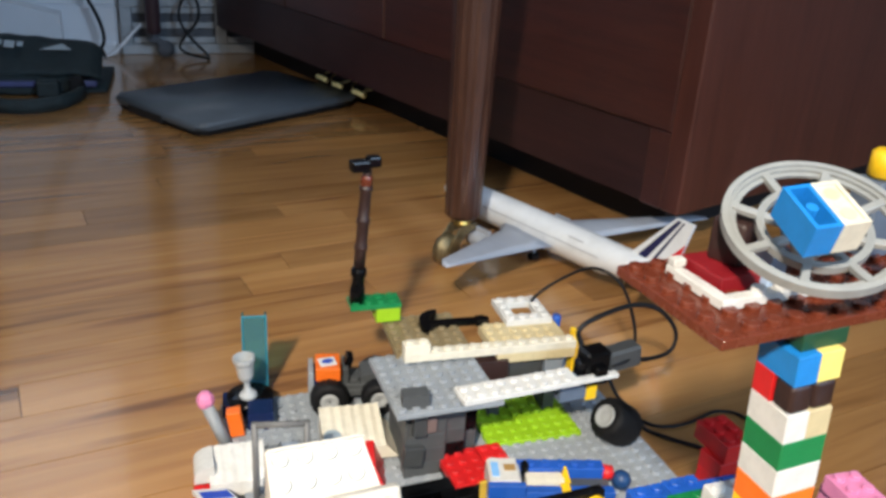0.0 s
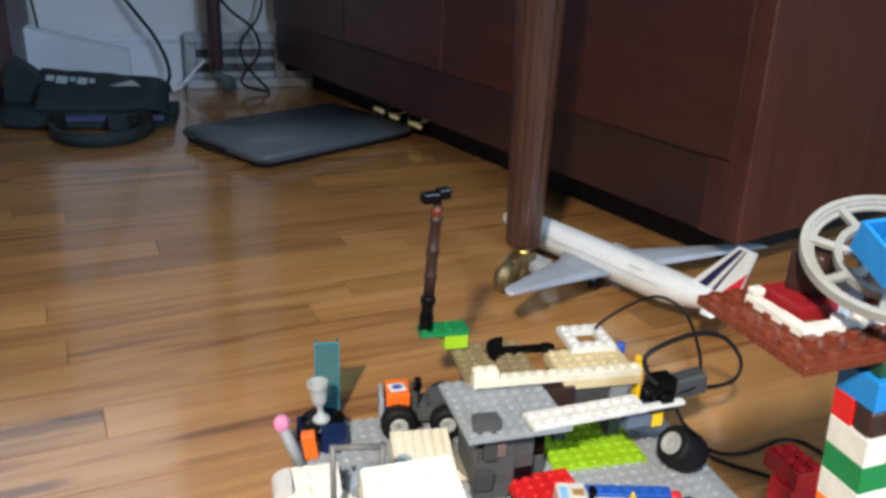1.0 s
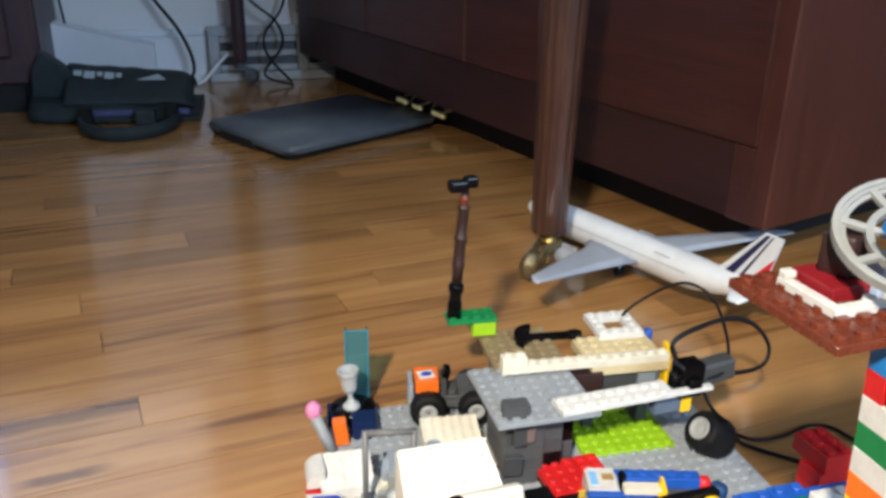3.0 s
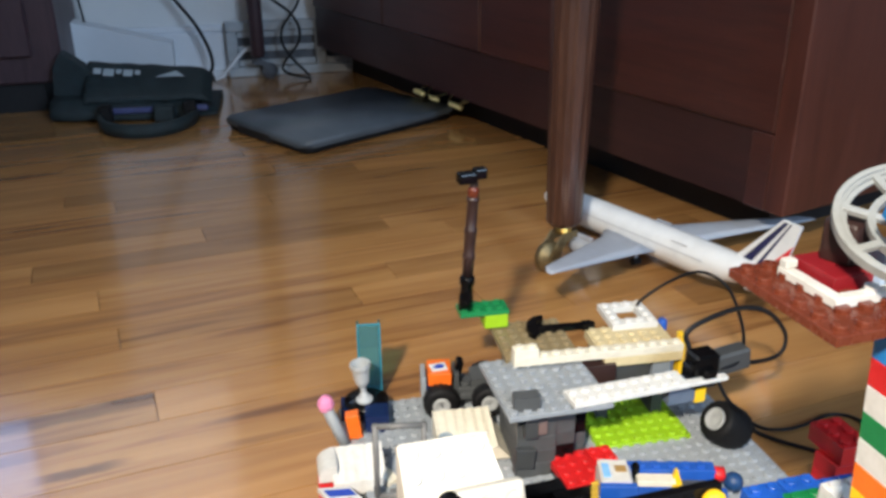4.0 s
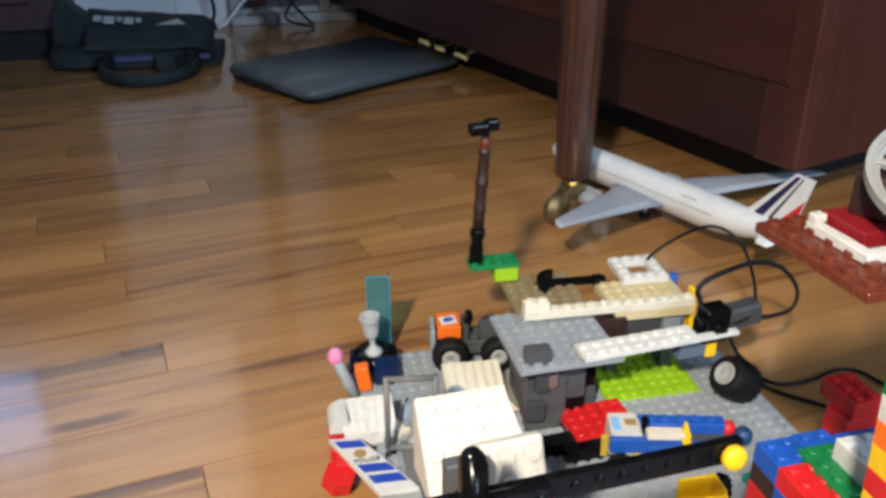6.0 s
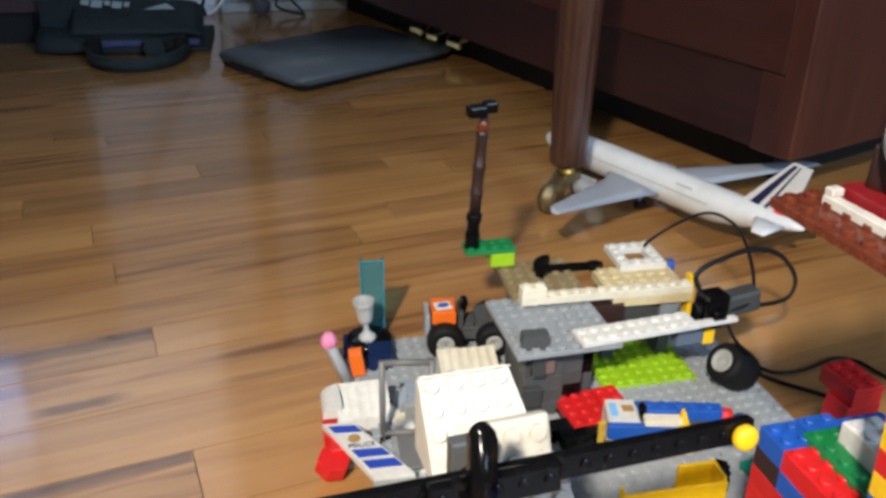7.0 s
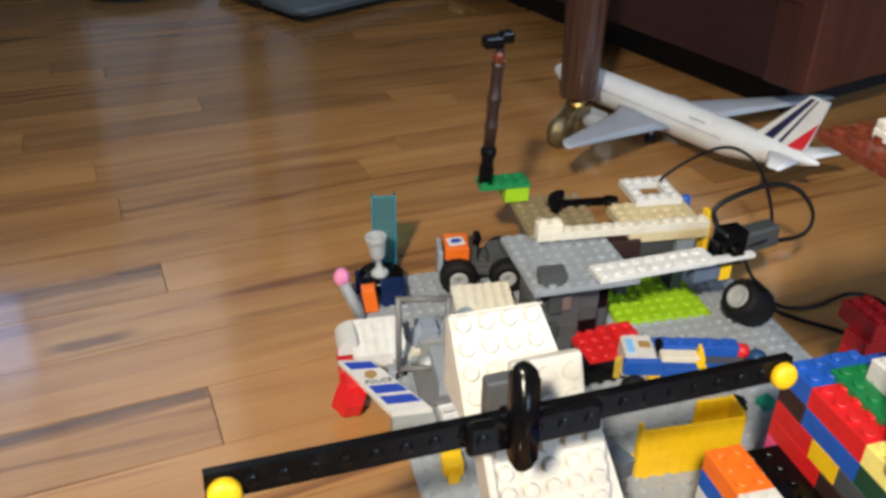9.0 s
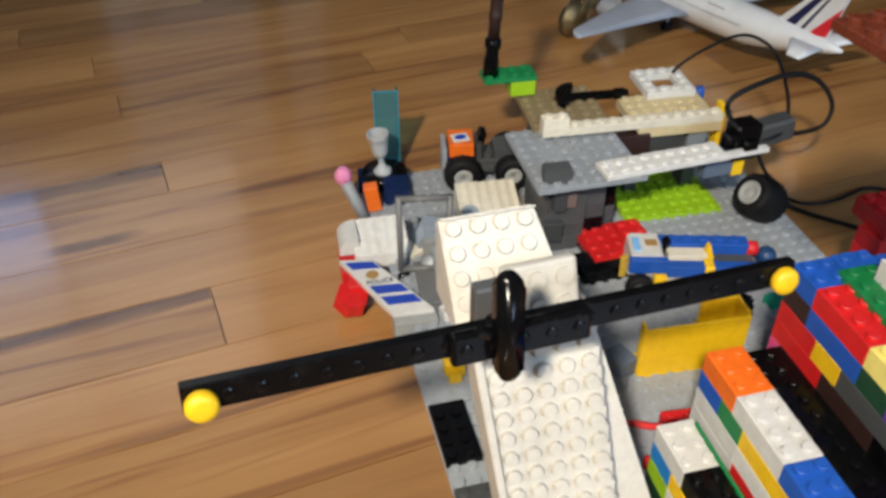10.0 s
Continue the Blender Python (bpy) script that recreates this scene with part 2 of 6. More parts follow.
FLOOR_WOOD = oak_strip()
CABINET_WOOD = wood("dark_red_wood", (0.022, 0.0048, 0.0030), (0.042, 0.0092, 0.0055), (0.062, 0.0150, 0.0090), 0.42, 30.0, (1, 16, 16), 0.24, 0.05, 0.6, 0.28)
# Cabinet wood again, darkened: the recess's shade is put into the colour.
SHADED_RAIL_WOOD = wood("shaded_rail_wood", (0.016, 0.0040, 0.0034), (0.027, 0.0068, 0.0055), (0.039, 0.0105, 0.0085), 0.45, 30.0, (1, 16, 16), 0.10, 0.05, 0.6, 0.30)
LEG_WOOD = wood("walnut_leg", (0.020, 0.0075, 0.0055), (0.044, 0.0175, 0.0110), (0.088, 0.037, 0.022), 0.35, 60.0, (9, 9, 0.6), 0.2, 0.05)
DESK_WOOD = wood("far_dark_wood", (0.028, 0.014, 0.018), (0.050, 0.025, 0.032), (0.072, 0.038, 0.045), 0.45, 30.0, (9, 9, 1), 0.1, 0.05)
WALL_PAINT = surface("white_wall_paint", (0.72, 0.72, 0.72), 0.7, 6.0, 0.04, 0.2)
TRIM_PAINT = surface("white_gloss_paint", (0.74, 0.76, 0.80), 0.4, 8.0, 0.05, 0.08)
BRASS = surface("worn_brass", (0.55, 0.36, 0.10), 0.28, 120.0, 0.35, 0.2, 1.0)
DARK_BRASS = surface("tarnished_brass", (0.22, 0.17, 0.09), 0.42, 150.0, 0.5, 0.3, 0.8)
RUBBER = surface("black_rubber", (0.007, 0.007, 0.008), 0.62, 200.0, 0.3, 0.3)
CABLE = surface("black_cable", (0.006, 0.006, 0.007), 0.42, 200.0, 0.2, 0.1)
LAPTOP = surface("grey_blue_case", (0.068, 0.086, 0.108), 0.38, 25.0, 0.12, 0.12)
BAG_CLOTH = surface("dark_green_nylon", (0.009, 0.020, 0.024), 0.6, 90.0, 0.4, 0.6, 0.0, 0.003)
BAG_BLUE = surface("blue_lining", (0.05, 0.06, 0.16), 0.5, 90.0, 0.3, 0.4)
# Near black: the shade of recesses and gaps is put into the colour.
SHADOW_GAP = surface("recess_shade_black", (0.006, 0.005, 0.006), 0.7, 30.0, 0.2, 0.2)
VENT_PAINT = surface("grey_vent_paint", (0.40, 0.43, 0.46), 0.45, 30.0, 0.2, 0.15)
# Dark grey for the shade in the vent slots, and the far castor's metal.
VENT_DARK = surface("vent_hollow", (0.10, 0.11, 0.13), 0.7, 30.0, 0.2, 0.1)
PRINT = {c: surface("print_" + c, v, 0.35, 200.0, 0.08, 0.05) for c, v in dict(blue=(0.015, 0.05, 0.36), gold=(0.33, 0.20, 0.07), navy=(0.012, 0.015, 0.07), red=(0.65, 0.02, 0.03), white=(0.6, 0.62, 0.62), pale=(0.46, 0.48, 0.51), mist=(0.28, 0.34, 0.38), skyblue=(0.20, 0.45, 0.80)).items()}
PLANE_PAINT = surface("white_airliner_paint", (0.70, 0.72, 0.74), 0.32, 60.0, 0.08, 0.05)
PLANE_WING = surface("grey_airliner_paint", (0.36, 0.39, 0.45), 0.40, 60.0, 0.08, 0.05)
for dull in (RUBBER, CABLE):
    dull.node_tree.nodes["Principled BSDF"].inputs["Specular IOR Level"].default_value = 0.2
TEAL_CLEAR = clear_plastic("clear_teal", (0.34, 0.68, 0.72), 0.24)
CLEAR = clear_plastic("clear_grey", (0.90, 0.92, 0.93), 0.14)
BLIND = surface("white_blind_cloth", (0.75, 0.72, 0.70), 0.8, 300.0, 0.05, 0.3)
bt = BLIND.node_tree
thin, both = bt.nodes.new("ShaderNodeBsdfTranslucent"), bt.nodes.new("ShaderNodeMixShader")
thin.inputs["Color"].default_value = (0.97, 0.82, 0.66, 1)
both.inputs[0].default_value = 0.95
bt.links.new(bt.nodes["Principled BSDF"].outputs["BSDF"], both.inputs[1])
bt.links.new(thin.outputs["BSDF"], both.inputs[2])
bt.links.new(both.outputs["Shader"], bt.nodes["Material Output"].inputs["Surface"])
SMOKE_CLEAR = surface("frosted_grey_plastic", (0.39, 0.41, 0.42), 0.35, 200.0, 0.06, 0.05)


# ---------------- helpers for building ----------------
def obj(name, me, mat, parent=None, label=""):
    ob = new(name, me)
    if mat is not None and not me.materials:
        me.materials.append(mat)
    if parent is not None:
        ob.parent = parent
    if label:
        ob["label"] = label
    return ob


def part(name, bm, mat, parent=None, label="", smooth=False):
    me = bpy.data.meshes.new(name)
    bmesh.ops.recalc_face_normals(bm, faces=bm.faces)
    bm.to_mesh(me)
    bm.free()
    if smooth:
        for p in me.polygons:
            p.use_smooth = True
    return obj(name, me, mat, parent, label)


def thing(name, label, category, m=None, group="", kind=""):
    ob = new(name)
    ob.empty_display_size = 0.02
    if m is not None:
        ob.matrix_world = m
    return tagged(ob, label, category, group, kind)


def box(bm, x0, y0, z0, x1, y1, z1, bevel=0.0, m=None, seg=1):
    r = bmesh.ops.create_cube(bm, size=1.0)
    mt = Matrix.Translation(((x0 + x1) / 2, (y0 + y1) / 2, (z0 + z1) / 2)) @ Matrix.Diagonal((abs(x1 - x0), abs(y1 - y0), abs(z1 - z0), 1))
    bmesh.ops.transform(bm, matrix=(m @ mt) if m is not None else mt, verts=r["verts"])
    if bevel > 0:
        es = {e for v in r["verts"] for e in v.link_edges}
        bmesh.ops.bevel(bm, geom=list(es), offset=bevel, segments=seg, affect="EDGES", profile=0.5)
    return bm


def cyl(bm, a, b, r0, r1=None, n=16, caps=True):
    a, b = Vector(a), Vector(b)
    d = b - a
    m = Matrix.Translation((a + b) / 2) @ d.to_track_quat("Z", "Y").to_matrix().to_4x4()
    bmesh.ops.create_cone(bm, cap_ends=caps, segments=n, radius1=r0, radius2=r0 if r1 is None else r1, depth=d.length, matrix=m)
    return bm


def lathe(bm, profile, n=24, m=None, flute=0.0, count=0):
    """A turned body: profile of (radius, height); flutes cut by a cosine."""
    rings = []
    for r, z in profile:
        ring = []
        for i in range(n):
            a = 2 * math.pi * i / n
            q = r * (1 - flute * (0.5 + 0.5 * math.cos(count * a))) if count else r
            v = Vector((q * math.cos(a), q * math.sin(a), z))
            ring.append(bm.verts.new(m @ v if m is not None else v))
        rings.append(ring)
    for p, q in zip(rings, rings[1:]):
        for i in range(n):
            bm.faces.new((p[i], p[(i + 1) % n], q[(i + 1) % n], q[i]))
    bm.faces.new(rings[0][::-1])
    bm.faces.new(rings[-1])
    return bm


def prism(bm, pts, z0, z1, m=None):
    """A flat outline (x, y) pulled up from z0 to z1."""
    low = [bm.verts.new((m @ Vector((x, y, z0))) if m is not None else (x, y, z0)) for x, y in pts]
    top = [bm.verts.new((m @ Vector((x, y, z1))) if m is not None else (x, y, z1)) for x, y in pts]
    n = len(pts)
    bm.faces.new(low[::-1])
    bm.faces.new(top)
    for i in range(n):
        bm.faces.new((low[i], low[(i + 1) % n], top[(i + 1) % n], top[i]))
    return bm


def tube(name, pts, r, mat, parent=None, label="", flat=1.0):
    """A cable along a smooth path, as a mesh."""
    P = [Vector(p) for p in pts]
    path = []
    for i in range(len(P) - 1):
        p0, p1, p2, p3 = P[max(i - 1, 0)], P[i], P[i + 1], P[min(i + 2, len(P) - 1)]
        for k in range(8):
            s = k / 8
            path.append(0.5 * ((2 * p1) + (p2 - p0) * s + (2 * p0 - 5 * p1 + 4 * p2 - p3) * s * s + (3 * p1 - p0 - 3 * p2 + p3) * s ** 3))
    path.append(P[-1])
    bm = bmesh.new()
    rings, side = [], Vector((0.3, 0.5, 0.8)).normalized()
    for i, p in enumerate(path):
        d = (path[min(i + 1, len(path) - 1)] - path[max(i - 1, 0)]).normalized()
        side = (side - d * side.dot(d)).normalized()
        up = d.cross(side)
        rings.append([bm.verts.new(p + r * (math.cos(a) * side + flat * math.sin(a) * up)) for a in [2 * math.pi * k / 8 for k in range(8)]])
    for p, q in zip(rings, rings[1:]):
        for i in range(8):
            bm.faces.new((p[i], p[(i + 1) % 8], q[(i + 1) % 8], q[i]))
    bm.faces.new(rings[0][::-1])
    bm.faces.new(rings[-1])
    return part(name, bm, mat, parent, label, True)


U, PH = 0.008, 0.0032          # stud pitch, plate height
BASE = 0.003                   # top of the baseplate
BRICKS = {}


def add_studs(bm, cells, z, r=0.0024, h=0.0017, n=10):
    for i, j in cells:
        x, y = (i + 0.5) * U, (j + 0.5) * U
        low = [bm.verts.new((x + r * math.cos(a), y + r * math.sin(a), z)) for a in [2 * math.pi * k / n for k in range(n)]]
        mid = [bm.verts.new((v.co.x, v.co.y, z + h * 0.85)) for v in low]
        top = [bm.verts.new((x + (v.co.x - x) * 0.9, y + (v.co.y - y) * 0.9, z + h)) for v in low]
        for p, q in ((low, mid), (mid, top)):
            for k in range(n):
                bm.faces.new((p[k], p[(k + 1) % n], q[(k + 1) % n], q[k]))
        bm.faces.new(top)


def brick_mesh(nx, ny, plates, studs, colour):
    key = (nx, ny, plates, studs, colour)
    if key not in BRICKS:
        bm = bmesh.new()
        g = 0.00008
        box(bm, g, g, 0, nx * U - g, ny * U - g, plates * PH - 0.00004, 0.00022)
        if studs:
            add_studs(bm, [(i, j) for i in range(int(nx)) for j in range(int(ny))], plates * PH - 0.00006)
        me = bpy.data.meshes.new("brick")
        bm.to_mesh(me)
        bm.free()
        me.materials.append(plastic(colour))
        BRICKS[key] = me
    return BRICKS[key]


def brick(parent, x, y, z, nx, ny, colour, plates=3, studs=True, name="brick", m=None):
    """One toy brick under a model: place in studs, height in plates."""
    ob = new(name, brick_mesh(nx, ny, plates, studs, colour))
    ob.parent = parent
    ob.matrix_local = (m if m is not None else Matrix()) @ Matrix.Translation((x * U, y * U, z * PH))
    return ob


def spot(sx, sy, z, turn=0.0):
    return pose(sx * U, sy * U, z, 0, 0, turn)


# ---------------- the room ----------------
X0, X1, Y0, Y1, H = -2.0, 1.7, -1.75, 1.722, 2.4


def wall(name, m, length, holes):
    """A wall 0.12 thick along local x, its room side at local y = 0; holes (x0, x1, z0, z1) go through it."""
    bm = bmesh.new()
    x = 0.0
    for a, b, c, d in holes:
        box(bm, x, 0, 0, a, 0.12, H)
        box(bm, a, 0, 0, b, 0.12, c)
        box(bm, a, 0, d, b, 0.12, H)
        x = b
    box(bm, x, 0, 0, length, 0.12, H)
    ob = part(name, bm, WALL_PAINT)
    ob.matrix_world = m
    return tagged(ob, "plain white painted room wall", "wall", kind="structure")


wall("wall_north", pose(X0, Y1, 0), X1 - X0, [(0.75, 1.885, 0.66, 1.52)])
# Unseen window, known from its floor reflection; blind and rail added to shape it.
window = tagged(part("window_1", box(bmesh.new(), -0.555, Y1 + 0.076, 0.66, -0.538, Y1 + 0.10, 1.52), TRIM_PAINT), "unseen white window post with an added pale blind", "window", kind="structure")
bm = bmesh.new()
for i in range(14):
    box(bm, -0.553, Y1 + 0.072 - 0.003 * (i % 2), 0.662 + i * 0.061, -0.117, Y1 + 0.075 - 0.003 * (i % 2), 0.662 + (i + 1) * 0.061)
for i in range(9):
    box(bm, -1.25, Y1 + 0.072 - 0.003 * (i % 2), 0.97 + i * 0.061, -0.556, Y1 + 0.075 - 0.003 * (i % 2), 0.97 + (i + 1) * 0.061)
part("sash_rail", box(bmesh.new(), -1.25, Y1 + 0.05, 0.66, -0.556, Y1 + 0.09, 0.735, 0.003), TRIM_PAINT, window, "white sash rail, added unseen to bound the reflection")
part("blind", bm, BLIND, window, "pale pleated blind, added unseen for the floor reflection")
# Unseen opening added in the south wall; sky light enters through it.
wall("wall_south", pose(X1, Y0, 0, 0, 0, 180), X1 - X0, [(0.0 + 0.1, 1.1, 0.8, 1.9)])
wall("wall_west", pose(X0, Y0 - 0.12, 0, 0, 0, 90), Y1 - Y0 + 0.24, [])
wall("wall_east", pose(X1, Y1 + 0.12, 0, 0, 0, -90), Y1 - Y0 + 0.24, [])
bm = box(bmesh.new(), X0 - 0.12, Y0 - 0.12, H, X1 + 0.12, Y1 + 0.12, H + 0.1)
tagged(part("ceiling", bm, WALL_PAINT), "plain white painted ceiling", "ceiling", kind="structure")

# baseboard on the far wall
bm = bmesh.new()
box(bm, X0, Y1 - 0.016, 0, -0.052, Y1 - 0.001, 0.085, 0.003)
box(bm, X0, Y1 - 0.024, 0.0, -0.052, Y1 - 0.016, 0.022, 0.004)
box(bm, X0, Y1 - 0.012, 0.085, -0.052, Y1 - 0.001, 0.098, 0.003)
tagged(part("baseboard", bm, TRIM_PAINT), "white painted baseboard along the far wall", "baseboard", kind="structure")


def vent_grille():
    v = thing("wall_vent", "grey painted metal wall vent with dark slots", "vent", pose(-0.047, Y1 - 0.002, 0.0))
    bm = bmesh.new()
    w, h, d = 0.36, 0.102, 0.018
    for a in ((0, 0, w, 0.018), (0, h - 0.018, w, h), (0, 0.018, 0.02, h - 0.018), (w - 0.02, 0.018, w, h - 0.018), (0.165, 0.018, 0.185, h - 0.018)):
        box(bm, a[0], -d, a[1], a[2], 0, a[3], 0.002)
    part("frame", bm, VENT_PAINT, v)
    # A dark plate gives the slots their shade.
    part("backing", box(bmesh.new(), 0.02, -0.004, 0.018, w - 0.02, -0.001, h - 0.018), VENT_DARK, v, "backing plate, dark for the shade behind the slats")
    for s in range(2):
        for i in range(3):
            bm = box(bmesh.new(), 0.021 + s * 0.165, -0.012, 0, 0.164 + s * 0.165 + (0.01 if s else 0), -0.006, 0.011, 0.001)
            o = part("slat", bm, VENT_PAINT, v)
            o.location = (0, 0, 0.019 + i * 0.0265)
    return v


vent_grille()


# ---------------- cabinet on the right ----------------
def big_cabinet():
    c = thing("wooden_cabinet", "large dark reddish-brown wooden cabinet on a recessed plinth", "cabinet", pose(0.424, 0.668, 0, 0, 0, 107.0))
    # local x runs back along the front, local -y runs to the right side
    L, D, Z0, Z1 = 1.06, 0.62, 0.055, 0.74
    bm = bmesh.new()
    # Plinth coloured near black for the shade under the cabinet.
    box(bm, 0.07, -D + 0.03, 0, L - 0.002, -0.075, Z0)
    part("plinth", bm, SHADOW_GAP, c, "recessed plinth, near black for the shade under the cabinet")
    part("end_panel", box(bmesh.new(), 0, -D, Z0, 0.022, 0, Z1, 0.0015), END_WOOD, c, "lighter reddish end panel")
    part("carcass", box(bmesh.new(), 0.022, -D, Z0, L, -0.018, Z1), CABINET_WOOD, c)
    part("bottom_rail", box(bmesh.new(), 0.046, -0.018, Z0, L, -0.0045, 0.1274), SHADED_RAIL_WOOD, c, "set-back lower rail, recess shade put into its wood")
    part("stile", box(bmesh.new(), 0.022, -0.018, Z0, 0.046, -0.0001, 0.1275, 0.001), CABINET_WOOD, c)
    for a, b in ((0.022, 0.50), (0.502, 0.78), (0.782, L)):
        part("drawer_front", box(bmesh.new(), a, -0.018, 0.1277, b, 0.0, 0.415, 0.002), CABINET_WOOD, c)
        part("drawer_front", box(bmesh.new(), a, -0.018, 0.419, b, 0.0, Z1, 0.002), CABINET_WOOD, c)
    return c


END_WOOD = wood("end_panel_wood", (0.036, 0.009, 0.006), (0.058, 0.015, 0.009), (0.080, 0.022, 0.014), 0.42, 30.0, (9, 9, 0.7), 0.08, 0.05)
big_cabinet()


# ---------------- table leg with its castor ----------------
def castor(parent, turn, z_top, scale, metal):
    k = new("castor")
    k.parent = parent
    k.matrix_local = pose(0, 0, 0, 0, 0, turn) @ Matrix.Scale(scale, 4)
    bm = bmesh.new()
    cyl(bm, (-0.022, -0.006, 0.0165), (-0.022, 0.006, 0.0165), 0.0165, n=28)
    bmesh.ops.bevel(bm, geom=[e for e in bm.edges if len(e.link_faces) == 2 and e.calc_face_angle() > 1], offset=0.002, segments=2, affect="EDGES")
    part("wheel", bm, DARK_BRASS if metal is BRASS else metal, k, "tarnished metal wheel", True)
    bm = cyl(bmesh.new(), (-0.022, -0.009, 0.0165), (-0.022, 0.009, 0.0165), 0.0045, n=14)
    part("axle", bm, metal, k)
    for s in (-1, 1):
        bm = bmesh.new()
        prism(bm, [(-0.028, 0.012), (-0.020, 0.010), (-0.004, 0.030), (0.012, 0.033), (0.012, 0.040), (-0.010, 0.040), (-0.026, 0.022)], s * 0.008 - 0.0012, s * 0.008 + 0.0012, Matrix.Rotation(radians(90), 4, "X"))
        part("fork", bm, DARK_BRASS if metal is BRASS else metal, k)
    bm = lathe(bmesh.new(), [(0.006, 0.036), (0.0085, 0.038), (0.0085, 0.042), (0.006, 0.044), (0.006, z_top)], 18)
    part("stem", bm, metal, k, "metal stem", True)
    return k


def table_leg(x, y, turn, r0, r1, top, mat, label, flutes):
    g = thing("table_leg", label, "table leg", pose(x, y, 0))
    prof = [(r0 * 0.86, 0.043), (r0, 0.047)] + [(r0 + (r1 - r0) * (i / 10), 0.047 + (top - 0.047) * i / 10) for i in range(1, 11)]
    part("shaft", lathe(bmesh.new(), prof, 72, None, 0.055 if flutes else 0.0, flutes), mat, g, "", True)
    castor(g, turn, 0.055, 0.90, BRASS if flutes else VENT_DARK)
    return g


table_leg(0.2405, 0.738, 28, 0.0168, 0.031, 0.72, LEG_WOOD, "fluted walnut table leg on a brass castor", 16)
table_leg(0.008, 1.672, 200, 0.0125, 0.0165, 0.72, DESK_WOOD, "dark wooden table leg on a castor near the vent", 0)


# ---------------- things on the far floor ----------------
def laptop():
    w, d, h = 0.285, 0.208, 0.019
    g = thing("laptop", "closed dark grey-blue laptop lying on the wood floor", "laptop", pose(0.039, 1.155, 0.0, 0, 0, 30.0))

    def rounded(x0, y0, x1, y1, r, n=6):
        pts = []
        for cx, cy, a0 in ((x1 - r, y0 + r, -90), (x1 - r, y1 - r, 0), (x0 + r, y1 - r, 90), (x0 + r, y0 + r, 180)):
            pts += [(cx + r * math.cos(radians(a0 + 90 * i / n)), cy + r * math.sin(radians(a0 + 90 * i / n))) for i in range(n + 1)]
        return pts
    bm = prism(bmesh.new(), rounded(0.004, 0.004, w - 0.004, d - 0.004, 0.012), 0.002, 0.009)
    bmesh.ops.bevel(bm, geom=[e for e in bm.edges if abs(e.verts[0].co.z - e.verts[1].co.z) < 1e-6], offset=0.002, segments=2, affect="EDGES")
    part("bottom_case", bm, RUBBER, g, "black underside")
    bm = prism(bmesh.new(), rounded(0, 0, w, d, 0.014), 0.009, h)
    bmesh.ops.bevel(bm, geom=[e for e in bm.edges if abs(e.verts[0].co.z - e.verts[1].co.z) < 1e-6], offset=0.0035, segments=3, affect="EDGES")
    part("lid", bm, LAPTOP, g, "smooth grey-blue lid", True)
    # This near-black strip stands in for the slot's shade.
    part("port_slot", box(bmesh.new(), -0.0012, 0.085, 0.003, 0.004, 0.165, 0.0135), SHADOW_GAP, g, "near-black strip for the shaded slot in the edge")
    for i, j in ((0.02, 0.02), (w - 0.02, 0.02), (0.02, d - 0.02), (w - 0.02, d - 0.02)):
        part("rubber_foot", cyl(bmesh.new(), (i, j, 0), (i, j, 0.003), 0.006, n=12), RUBBER, g)
    return g


laptop()


def spectacles():
    g = thing("spectacles", "gold wire-rimmed spectacles lying beside the laptop", "spectacles", pose(0.266, 1.330, 0.018, 0, 0, -72) @ Matrix.Scale(0.85, 4))
    # local x runs along the frame, local y across it
    for s in (-1, 1):
        pts = [(s * 0.037 + 0.028 * math.cos(a), 0.030 + 0.024 * math.sin(a), 0.016 + 0.010 * math.sin(a)) for a in [2 * math.pi * k / 16 for k in range(17)]]
        tube("rim", pts, 0.0018, GOLD, g)
        tube("temple", [(s * 0.068, 0.006, 0.016), (s * 0.068, 0.05, 0.020), (s * 0.064, 0.10, 0.010)], 0.0012, GOLD, g)
        tube("brow_bar", [(s * 0.080, -0.002, 0.008), (s * 0.062, -0.005, 0.010), (s * 0.046, -0.003, 0.008)], 0.0055, GOLD, g)
    tube("bridge", [(-0.022, -0.003, 0.007), (-0.008, -0.007, 0.008), (0.006, -0.003, 0.007)], 0.0045, GOLD, g)
    return g


GOLD = surface("bright_gold", (0.92, 0.86, 0.46), 0.30, 90.0, 0.12, 0.05, 0.25)
spectacles()


